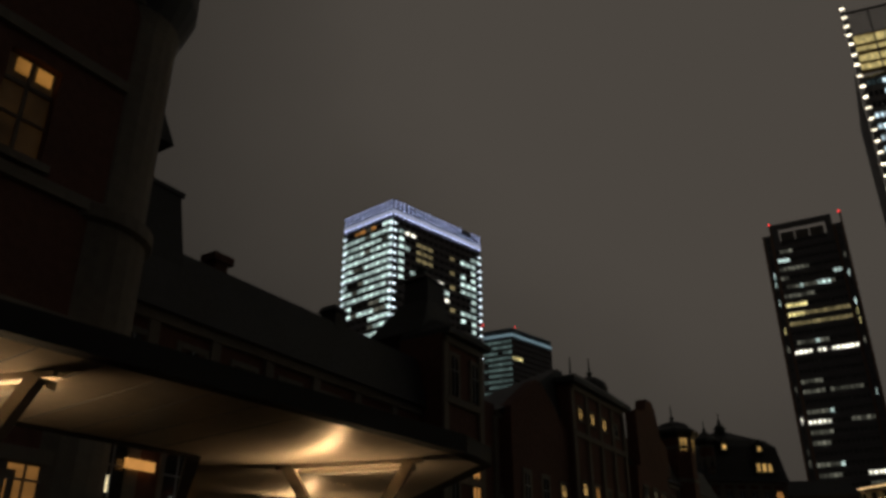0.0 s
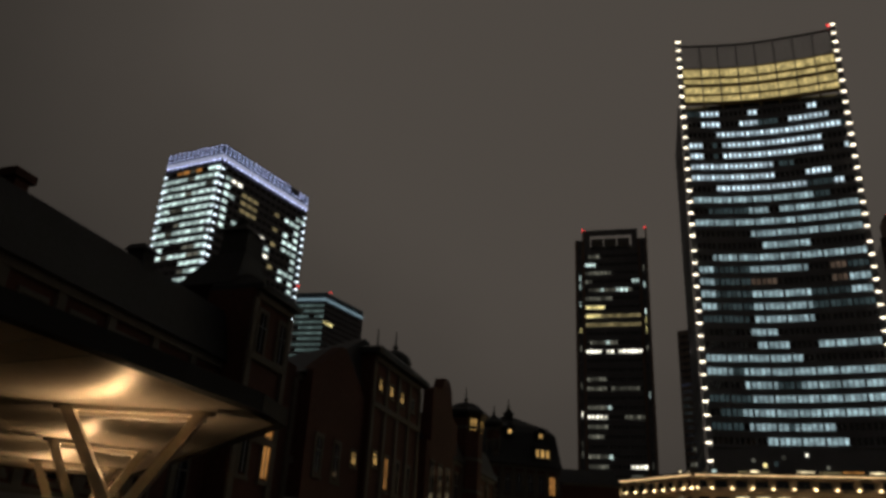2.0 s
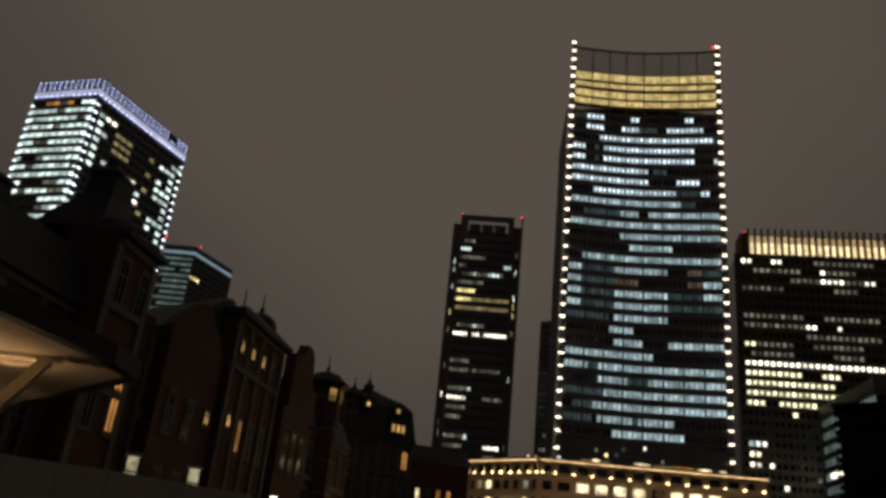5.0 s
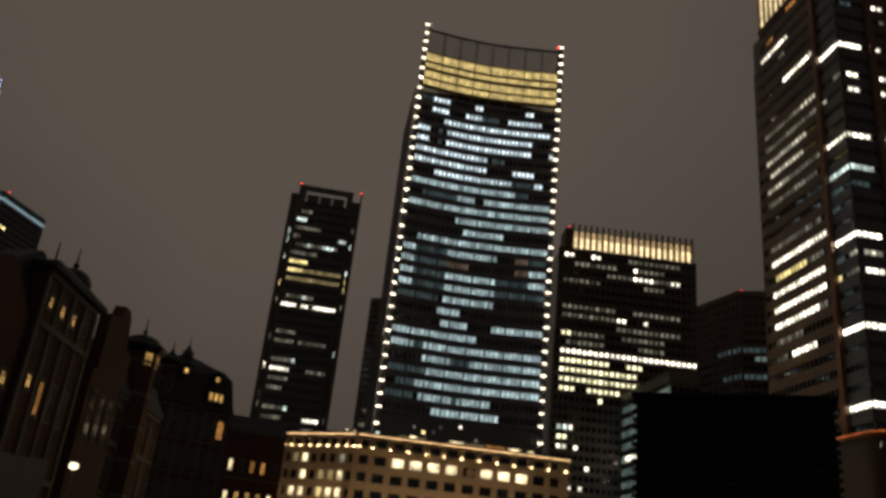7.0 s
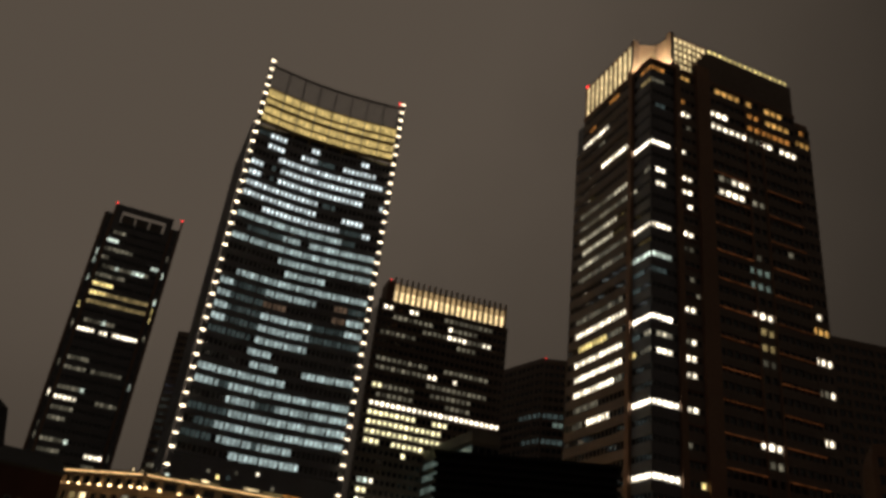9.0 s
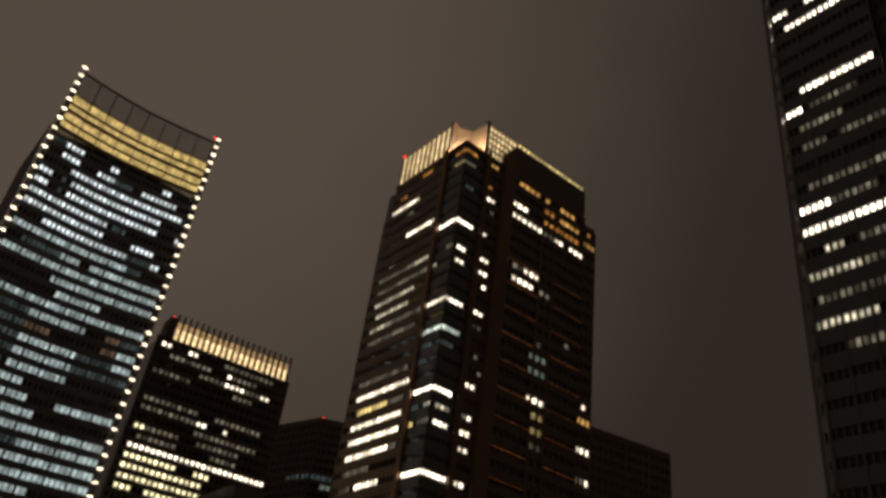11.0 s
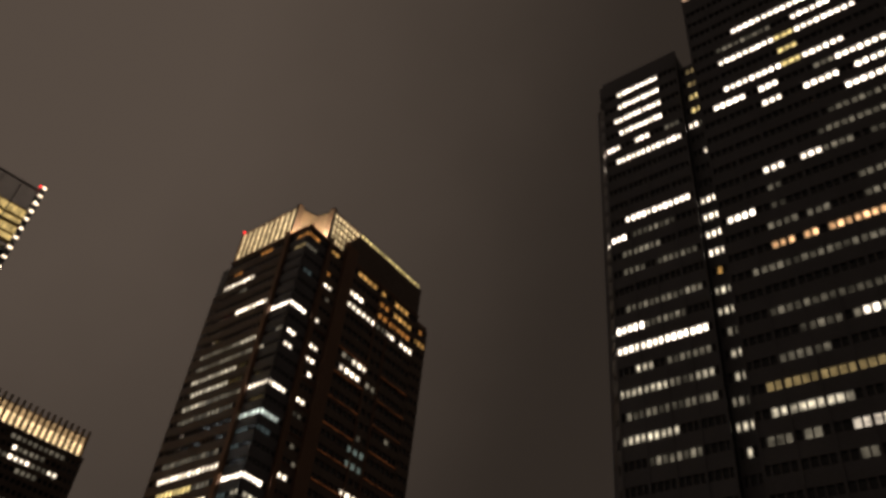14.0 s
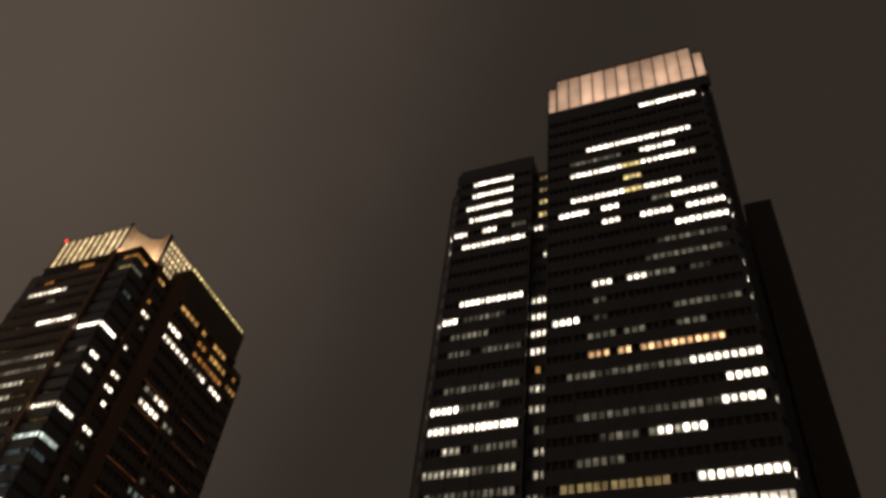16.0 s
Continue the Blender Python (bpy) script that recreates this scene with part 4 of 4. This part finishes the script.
def domed_pavilion():
    m, w = facing(polar(17.6, 158), polar(22.4, 165))
    root = thing("domed_pavilion", "dark brick pavilion with slate dome and warm attic windows", "station building", m)
    part("wall", Geo().box(0, w, 0, 12, 0, 26.4), M_BRICK, root)
    stone_grid(root, 0.4, w - 0.4, 0, (8, 14, 20, 25.7), 2.4)
    part("eave", Geo().prism([(-0.5, -0.6), (w + 0.5, -0.6), (w + 0.5, 12.4), (-0.5, 12.4)], 26.4, 27.2, [(-0.3, -0.4), (w + 0.3, -0.4), (w + 0.3, 12.2), (-0.3, 12.2)]), M_SLATE, root)
    roof = Geo()
    steps = [(-0.3, w + 0.3, -0.3, 27.2), (0.1, w - 0.1, 0.3, 30.4), (0.8, w - 0.4, 0.9, 33.0), (2.0, w - 1.8, 2.0, 34.4), (3.6, w - 5.0, 3.6, 35.5), (5.2, 7.4, 5.0, 36.6)]
    for (l0, r0, f0, b0), (l1, r1, f1, b1) in zip(steps, steps[1:]):
        roof.prism([(l0, f0), (r0, f0), (r0, 12 - f0), (l0, 12 - f0)], b0, b1, [(l1, f1), (r1, f1), (r1, 12 - f1), (l1, 12 - f1)])
    part("dome_roof", roof, M_SLATE, root)
    part("lantern", Geo().lathe([(1.1, 36.2), (1.0, 37.0), (1.25, 37.1), (0.7, 37.7), (0.15, 38.2)], 8, 6.3, 5), M_COPPER, root)
    finial(root, 6.3, 5, 38.0, 2.2)
    turret(root, 1.2, 1.0, 1.3, 20, 33.6, 34.6, 2.2, "...", 29.0)
    for x, zz in ((4.2, 32.2), (11.0, 32.0)):
        lu = part("lucarne", Geo().box(x - 0.9, x + 0.9, -0.1, 4, zz - 0.6, zz + 1.3).prism([(x - 1.1, -0.2), (x + 1.1, -0.2), (x + 1.1, 4), (x - 1.1, 4)], zz + 1.3, zz + 2.2,
                  [(x - 0.1, -0.2), (x + 0.1, -0.2), (x + 0.1, 4), (x - 0.1, 4)]), M_SLATE, root)
        part("window", Geo().box(x - 0.32, x + 0.32, -0.2, -0.11, zz, zz + 0.8), L_WARM, lu, "small warm lit attic window")
    lu = part("attic_window_frame", Geo().box(9.2, 13.0, -0.7, 1, 27.6, 30.4), M_SLATE, root)
    for k in range(3):
        part("window", Geo().box(9.7 + 1.1 * k, 10.3 + 1.1 * k, -0.8, -0.71, 28.2, 29.6), L_WARM, lu)
    for k in range(6):
        for zz in (2.0, 9.4, 15.4, 21.4):
            arch_window(root, 1.6 + 2.4 * k, zz, 1.2, 3.4, "a" if (k, zz) in ((5, 21.4),) else ".")
    return root


def end_house():
    m, w = facing(polar(22.6, 205), polar(26.4, 208))
    root = thing("brick_end_house", "dark low brick house beyond the station with lit windows", "building", m)
    h = 33.4
    part("wall", Geo().box(0, w, 0, 14, 0, h - 4), M_BRICK, root)
    part("roof", hip_roof(-0.4, w + 0.4, -0.4, 14.4, h - 4, h, 0.8, 5), M_SLATE, root)
    pieces("string_course", [(0, w, -0.2, 0, h - 4.6, h - 4), (0, w, -0.2, 0, 18, 18.5)], M_TRIM, root)
    for k in range(5):
        for zz in (11.5, 18.8):
            arch_window(root, 1.6 + 2.6 * k, zz + 1, 0.9, 2.6, {(0, 18.8): "W", (2, 18.8): "a", (3, 18.8): "a", (0, 11.5): "W", (1, 11.5): "o", (2, 11.5): "o", (3, 11.5): "o", (4, 11.5): "W"}.get((k, zz), "."), arch=False)


# ---- canopy before the station ----
CAN = pose(0, 0, 0, 0, 0, 90 - 38.0)   # x along the canopy, y to its left


def canopy():
    root = thing("canopy", "long metal canopy lit from below on slanting steel struts", "canopy", CAN)
    zc = 6.6
    ring = [(-16, 15.1), (20.2, 15.1), (22.3, 15.6), (28.5, 25.1), (34.0, 33.6), (26.0, 38.0), (15.5, 22.0), (-16, 22.0)]
    part("soffit", Geo().prism(ring, zc, zc + 0.05), M_SOFFIT, root, "satin warm-lit metal soffit")
    part("roof_slab", Geo().prism(ring, zc + 0.06, zc + 0.5), M_BLACK, root)
    for k in range(len(ring)):
        a, b = Vector((*ring[k], zc + 0.24)), Vector((*ring[(k + 1) % len(ring)], zc + 0.24))
        part("edge_beam", Geo().beam(a, b, 0.42, 0.56), M_BLACK, root)
    pieces("soffit_seam", [(-15.4 + 1.4 * k, -15.37 + 1.4 * k, 15.5, 21.6, zc - 0.012, zc) for k in range(22)], M_STEEL, root)
    # forked columns; a glowing bar between the arms' heads is added for the soffit's streak
    for x, y, ux, uy, half in ((-5.1, 18.9, -0.4, 0.917, 2.1), (7.0, 18.9, -0.4, 0.917, 2.1), (19.15, 18.85, -0.4, 0.917, 2.1), (24.4, 25.5, -0.8, 0.6, 1.7), (28.8, 31.2, -0.7, 0.71, 1.7)):
        for sgn in (-1, 1):
            part("strut", Geo().beam((x + 0.16 * sgn * ux, y + 0.16 * sgn * uy, 3.5), (x + half * sgn * ux, y + half * sgn * uy, zc - 0.1), 0.26, 0.34), M_STRUT, root)
        part("strut_beam", Geo().beam((x - half * 1.2 * ux, y - half * 1.2 * uy, zc - 0.08), (x + half * 1.2 * ux, y + half * 1.2 * uy, zc - 0.08), 0.14, 0.14), M_STRUT, root)
        part("column", Geo().lathe([(0.45, 0), (0.45, 0.1), (0.24, 0.12), (0.22, 3.4), (0.3, 3.6), (0.2, 3.8)], 12, x, y), M_STRUT, root)
        ends = [Vector((x + half * 0.95 * sgn * ux + 0.4, y + half * 0.95 * sgn * uy + 0.1, zc - 0.20)) for sgn in (-1, 1)]
        part("light_bar", Geo().beam(ends[0], ends[1], 0.10, 0.05), L_UP, root, "thin glowing bar added for the soffit streak")
        side = (ends[1] - ends[0]).cross(Vector((0, 0, 1))).normalized() * 0.16
        # added trough shields the bar so that only the soffit shows its light
        trough = Geo()
        for off, lift, wd, ht in ((0, -0.07, 0.30, 0.04), (1, -0.02, 0.03, 0.12), (-1, -0.02, 0.03, 0.12)):
            shift = side * off + Vector((0, 0, lift))
            q = (ends[1] - ends[0]).normalized()
            mm = Matrix((q, side.normalized(), Vector((0, 0, 1)))).transposed().to_4x4()
            mm.translation = ends[0] + shift
            trough.box(0, (ends[1] - ends[0]).length, -wd / 2, wd / 2, -ht / 2, ht / 2, mm)
        mm.translation = ends[0]
        long = (ends[1] - ends[0]).length
        trough.box(-0.05, -0.01, -0.17, 0.17, -0.09, 0.12, mm).box(long + 0.01, long + 0.05, -0.17, 0.17, -0.09, 0.12, mm)
        part("light_trough", trough, M_STRUT, root)
        part("uplight", Geo().lathe([(0.05, 3.85), (0.07, 4.0), (0.07, 4.05)], 12, x, y), M_STRUT, root, "small uplight housing")
        li = bpy.data.lights.new("uplight", "SPOT")
        li.energy, li.color, li.spot_size, li.spot_blend, li.shadow_soft_size = 430.0, (1.0, 0.65, 0.34), radians(150), 0.9, 0.12
        ob = new("uplight_lamp", li)
        ob.matrix_basis = CAN @ pose(x, y, 4.2, 180, 0, 0)
        tagged(ob, "warm uplight on the canopy column", "lamp", "uplights of the canopy")
    return root


def hoarding():
    pts = [polar(-14, 17.0), polar(-6, 17.1), polar(3, 17.4), polar(12.1, 19.2)]
    root = thing("hoarding", "pale painted panel fence before the station", "fence", pose(0, 0, 0))
    for a, b in zip(pts, pts[1:]):
        m, w = facing(a, b)
        n = max(1, int(w / 0.9))
        for k in range(n):
            ob = part("panel", Geo().box(0.006, w / n - 0.006, 0, 0.05, 0.05, 2.98), M_HOARD, root)
            ob.matrix_basis = m @ pose(k * w / n, 0, 0)
        ob = part("rail", Geo().box(0, w, 0.05, 0.1, 2.6, 2.7).box(0, w, 0.05, 0.1, 0.4, 0.5), M_STEEL, root)
        ob.matrix_basis = m
    return root


def lamp_post(az, d, h):
    root = thing("lantern_post", "square post with a glowing lantern head", "lamp", pose(*polar(az, d), 0, 0, -az), "posts behind the fence")
    part("post", Geo().box(-0.12, 0.12, -0.12, 0.12, 0, h - 0.75).box(-0.2, 0.2, -0.2, 0.2, h, h + 0.08), M_CONCRETE, root)
    part("lantern", Geo().box(-0.13, 0.13, -0.13, 0.13, h - 0.74, h - 0.02), L_POST, root, "milky glowing lantern")
    part("lantern_bar", Geo().box(-0.18, 0.18, -0.18, 0.18, h - 0.4, h - 0.36), M_STEEL, root)


def street_lamp(az, d, h):
    root = thing("street_lamp", "dark slim street lamp with a bright warm head", "street lamp", pose(*polar(az, d), 0, 0, -az))
    part("post", Geo().lathe([(0.16, 0), (0.14, 0.6), (0.07, 0.7), (0.05, h - 0.22)], 10), M_STEEL, root)
    part("lamp_head", Geo().lathe([(0.10, h - 0.24), (0.28, h - 0.16), (0.28, h + 0.08), (0.2, h + 0.16)], 12), L_HEAD, root, "glowing warm white head")
    part("lamp_cap", Geo().lathe([(0.32, h + 0.16), (0.28, h + 0.22), (0.05, h + 0.32)], 12), M_STEEL, root)


def vent_tower():
    m, w = facing(polar(50.0, 30.4), polar(62.9, 30.2))
    root = thing("ventilation_block", "large black louvred ventilation block on the square", "ventilation block", m)
    h = 8.55
    part("body", Geo().box(0.12, w - 0.12, 0.12, 5, 0, h - 0.1), M_BLACK, root)
    slat = Geo().prism([(0, 0), (w, 0), (w, 0.14), (0, 0.14)], 0, 0.16, [(0, 0.08), (w, 0.08), (w, 0.14), (0, 0.14)]).mesh("slat", M_BLACK)
    for k in range(27):
        ob = new("slat", slat)
        ob.parent = root
        ob.matrix_basis = pose(0, -0.02, 0.3 + k * 0.3)
    part("rim", Geo().box(-0.04, w + 0.04, -0.06, 5.1, h - 0.12, h), M_BLACK, root)
    return root


# ---- which windows are lit, floor by floor from the top ----
BAY_R = {1: "0-2a", 2: "0-2-", 4: "1-2+", 7: "0-3v", 9: "1-2w", 10: "1-2w", 13: "0-3w", 15: "0-3g", 16: "0-2+", 19: "0-3v", 20: "1-3m", 21: "1-3w", 24: "0-4v", 28: "0-4v"}
BAY_L = {1: "2-4a", 2: "2-4k", 7: "0-4v", 9: "3-4-", 10: "0m", 13: "0-4w", 15: "0-4g", 16: "0-2+", 17: "0-1+", 19: "0-4v", 20: "0-1+ 3-4m", 21: "0y 2-4-", 24: "0-4v", 28: "0-4v"}
G_BAY_R, G_BAY_L = [BAY_R.get(k, "") for k in range(30)], [BAY_L.get(k, "") for k in range(30)]
G_LEFT = ("|8-10a|2-3a|0-7w|5-6-||6-13w|||0-9- 10-13m|0-13-|0-10m|1-9m|0-4m 5-13-|0-12-|||0-12-|0-13w|1-8y 9-12-|0-12w|0-12w|0-10w 11-12-"
    "|0-6-|0-2- 4-9w").split("|")
G_FAR = ("|||0w|0-|0-||0-||0+||0+|||0-|||0-||0w").split("|")
G_SLOT = ("|0-1o||0a|0-1w|1-||0w||0-1w|0-1w|1w||0-1w|0-1-||1-|2-|0-1w||0- 1w|0-1w|0-1w||0-1w||0-||2y").split("|")
G_RIGHT = ("|1-4o 6o 9-11o|6-7a 9-12o|0-2w 6-12a|0-5w 6-7- 8-9w 11-13w||||1-2- 3-5w|1-4w 6-7-|||11-|6-|5-7t|5-7t||5-7w|6-7k|6-7k|6-7-|||||5-7v"
    "|6-7-|").split("|")
G_END = ("1a|0-2o|||||||||||||1w|0-2o||0-2w||0-1- 2w|||0-1w").split("|")
I_ROWS = ("3-11w|3-11w|2-11w|3-11w|0-2w 6-8w 12-14-|2-14w||||3-14w|0-2w 4-11-|2-8-|2-5- 8-14-||2-14-|0-4w 5-11-|0-14w|3-5m 8-14-|0-7m 8-11- 12-14m"
    "|1-14-|0-8m|4-11-").split("|")
I_CHAMFER = ("|||0w|0w|||||0w|||||0-").split("|")
I_SLOT = ("1-2k|1-2k|1-2y|1-2y|0-1w 2-||2w|||0-2w|0-2w|0-2w|0-2w|1o|0-2m|0-2m|1-2-|1-2m|1-2m|0-2-|0-2m|1m").split("|")
J_ROWS = ("17-26w|||7-24w|4-12- 16-21w|4-12w 13-15y 16-24w|13-15y|4-12w 13-15y 16-21w|2-6w 9-11w 17-19- 20-26w|9-11w 15-19w 22-27w|20-27w"
    "|17-26-|15-26-|7-9w 12-14w 15-18- 21-23-|7-8-|1-4w 7-8- 18-26-|6-9- 11-13- 18-21-|6-8e 10-11e 13-21e 22-23e|3-18- 19-27w|23-27w|4-21- 22-26w"
    "|7-11- 13- 14-15w 16m 17-19w|4-9-|2-14k 18-27w|2-10m 15-27w|1-3- 5-6- 10-14w|10-11-").split("|")
J_EDGE = "0-1w||||||0-|||0-1v|0-1v|||0-1w|0-1v|0-1w|0-||||0-1v|||0-1v".split("|")
F_ROWS = ("1-2w 6-7w 13-22-|3-10- 14w 15-19-|9-13- 14-17w 18-20- 21-22w|1-7- 16-19-|||1-10- 14-22-|1-10- 11-12w 16w|11-22-|1-2Y 3-8- 12-19-"
    "|2-8- 15-19-|1-25w|1-9Y 13-15Y|1-14Y|1-16Y|1-3Y 6-11Y|8Y|||1-2g 3w|1-2Y|1-2w 4w||6w||3w 5w").split("|")
C_ROWS = ("1-3-|0-2g|0-6-|0-1- 12-13g|1-3- 4g 5-7- 8-10g 11-|0-6-|0-4y|0-3y 4-13k|0-13k||1-4- 5g 6-7-|0-3w 5-6w 8-13w|||0-4-|0-4- 6-12-"
    "||0-4- 5g|0-4w 9-13-|0-4-|0-3-||0-4- 5g|0-4- 10-13w|10-12-").split("|")
C_SHAFT_L = ("||||0g|0g||0g|||0y||0-||||0-|||0w|||0-|0-").split("|")
C_SHAFT_R = ("|||0-||0g|||0g|0y|0y||0-|||||0g|||||||0-").split("|")
E_ROWS = "2-5W 7-9W||".split("|")
E_ROWS_L = "1k 2W 6-|2W 4k 5k 6W|1-2W 4y 5-6W".split("|")
A_FRONT = ("|1g 2-3w 14-15g|1g 4-6k 10k 12-14g|1-2g 4-6k 14g|1g 4-6k 10k 12g 14g|1g 12-14g|1g 3g 7-8w 10k 12-14g|1g 9g 14g|7-9w 14g|10k 12-14g"
    "|12g 14g|14g").split("|")
A_FLANK = ("2-3a 4- 5a 7-8g|0-3g 4- 5-8g|0-6g 7- 8g|0-3g 4- 5-8g|0-8g|0-1g 2-3- 4-8g|0-8g|0g 3- 4-8g|0-1g 2- 3-7g 8-|0-8g|0-1g 5-6- 7-8g"
    "|0-1g 2- 3-5g 6-7- 8g|0g 5-8g|0g 5- 6-8g|0-1g 2- 3-8g|0- 1-8g|0g 1- 2-8g|0-2g 3-5y 6-7g 8-|0-2g 3- 4-7g 8-|0-5g 6- 7g 8-").split("|")
# 'n' stretches and the last rows' left '+' ones imitate reflections by glow
D_ROWS = ("0-2+ 3-6# 13-14# 25-26#|3-6# 11-14# 15-18+ 21-28#|6-30# 31+|0-2# 5+ 7-26#|"
    "0-2# 5+ 7-26# 31#|0-16# 18-20+|0-16# 23-27#|5-22# 23-27+ 28-29#|"
    "0-23# 24-26+|3-10+ 11-14# 17-31#|0-31#|11-31#|"
    "13-21#|3-31#|0-2# 3-9+ 10-20# 25-27n 28-31+|0-2# 3-9+ 10-14n 25-27n 28-31#|"
    "0-2# 3-9+ 10-20# 21-27+ 28-31#|0-2# 3-9+ 10-20# 21-27+ 28-31+|0-2+ 3-8+ 10-20#|9-13#|"
    "10-15# 21-31#|0-17#|0-4# 5-6+ 7-31#|7-12# 13-16+ 17-31#|"
    "0-7+ 8-31#|2-5+ 6-31#|0-5+ 7-13# 14-15+ 15-21#|10-23#").split("|")
# every pane glows faintly, added to lift the otherwise dark grey flank
K_FLANK = ["0-27t " + q for q in "||||14-18w|19-22w||17-18w|21-23w||10-20w||8-24-|".split("|")]
M_GILT = material("gilt_bronze_rail", (0.42, 0.30, 0.13), 0.5, 0.4, 0.2, 1.0)
M_AMBERGLASS = lit("faint_amber_glass", (1.0, 0.45, 0.12), 0.012, 0.1, 0.5)
L_AMBER2 = lit("orange_room_light", (1.0, 0.42, 0.08), 0.30, 0.1, 0.5)
L_LEDGE = lit("faint_rust_ledge_glow", (1.0, 0.32, 0.10), 0.055, 0.3, 0.6, 0.3)
L_RUST = lit("rust_red_light", (1.0, 0.22, 0.05), 0.30, 0.1, 0.6, 0.3)
M_LEDGE = material("red_granite_ledge", (0.30, 0.13, 0.08), 0.5, 0.0, 0.2, 1.0)

M_CROWNMETAL = material("crown_louvre_metal", (0.10, 0.10, 0.14), 0.5, 0.2, 0.15, 0.5)
M_CROWNSTONE = material("crown_stone", (0.45, 0.36, 0.27), 0.7, 0.0, 0.2, 0.6)
L_EDGE = lit("white_corner_lamp_glow", (0.85, 0.95, 1.0), 1.9, 0.4, 0.1)
L_BAND = lit("crown_band_glow", (0.74, 0.74, 1.0), 0.5, 0.05, 0.15, 0.1)
L_BAND2 = lit("faint_crown_band_glow", (0.62, 0.85, 0.95), 0.26, 0.05, 0.15, 0.1)
L_CORNICE = lit("cornice_lamp_glow", (1.0, 0.70, 0.34), 9.0, 0.3, 0.1)
L_STRIP = lit("cornice_strip_glow", (1.0, 0.62, 0.28), 1.5, 0.1, 0.3)
L_UP = lit("uplight_glow", (1.0, 0.68, 0.36), 45.0, 0.1, 0.1)
L_HEAD = lit("street_lamp_glow", (1.0, 0.86, 0.55), 2.2, 0.1, 0.2)
L_POST = lit("lantern_glow", (1.0, 0.84, 0.48), 0.27, 0.2, 0.5, 6.0)
M_PANEL = lit("painted_glow_glass_panel", (1.0, 0.64, 0.43), 0.62, 0.3, 0.2, 0.15, 0.75)
M_PANEL.node_tree.nodes["Vector Math"].inputs[1].default_value = (0.5, 0.5, 0.12)   # foot lamps are painted in as brighter emission low on the panel
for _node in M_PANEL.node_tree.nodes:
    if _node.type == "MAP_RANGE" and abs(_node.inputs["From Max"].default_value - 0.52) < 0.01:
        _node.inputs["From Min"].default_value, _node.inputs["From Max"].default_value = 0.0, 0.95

edge_lamp_tower()
corner_shaft_tower()
crown_tower("crowned_tower", polar(-3.95, 369.3), polar(-7.73, 394.8), polar(2.93, 414.0), 204.6, 10.4, A_FLANK, A_FRONT, (9, 16), 20, "b",
            "office tower behind the station with a blue-white lamp crown", True)
crown_tower("crowned_tower", polar(5.1, 566.6), polar(2.99, 575.0), polar(7.96, 602.0), 204.6, 8.0, ["0-5t"] * 2 + ["0-2t 4-5t"] + ["0-5t", "1-5t"] * 6, "|||0-2y|||10-11w|9-10w|4-6w".split("|"), (6, 12), 14, "+",
            "far office tower with a pale glowing crown", False)
near_twin = [o for o in bpy.data.objects if o.name.startswith("crowned_tower") and not o.parent]
for twin, spots in zip(near_twin, (((-7.75, 393.5, 150.0), (2.98, 413.5, 151.0)), ((5.4, 568.0, 204.8),))):
    for az, d, z in spots:
        q = twin.matrix_basis.inverted() @ polar(az, d)
        red_lamp(twin, q.x, q.y, z)
fluted_crown_block()
cornice_block()
chevron_tower()
glass_low_block()
stepped_tower()
dark_block("sliver_tower", "dark tower half hidden behind another", polar(30.75, 500), polar(33.5, 490), 30, 162, 10, 36, guess_rows(25, 10, 36, "-", 0.03, 2), M_BLACKSTONE)
dark_block("stepped_dark_block", "dark office block with faint blue lit floors", polar(54.1, 424), polar(57.25, 397), 30, 145, 10, 32, [""] * 6 + ["5-9+", "", "", "6-9+", "", "3-5+"], M_BLACKSTONE)
beside, _ = dark_block("dark_block_beside", "dark office block with few lit floors", polar(57.2, 396), polar(63.0, 400), 30, 144, 14, 32, [""] * 6 + ["0-5+", "2-3t", "", "0-3+", "", "4-6+", "", "5-6-"], M_BLACKSTONE)
red_lamp(beside, 1.2, 1.0, 144.0)
dark_block("far_dark_block", "dark office block with hardly a light", polar(76.0, 325.0), polar(82.4, 357.5), 30, 131.6, 16, 28, guess_rows(28, 16, 28, "-", 0.015, 2), M_BLACKSTONE)
dark_block("low_dark_block", "low dark block behind the podium with few lights", polar(78.5, 205), polar(87.5, 212), 20, 56.0, 14, 12, guess_rows(29, 14, 12, "a-", 0.08, 3), M_BROWNSTONE)
station()
domed_pavilion()
end_house()
canopy()
hoarding()
lamp_post(4.3, 22.0, 3.75)
lamp_post(8.2, 22.5, 3.7)
street_lamp(13.57, 60.0, 5.84)
vent_tower()
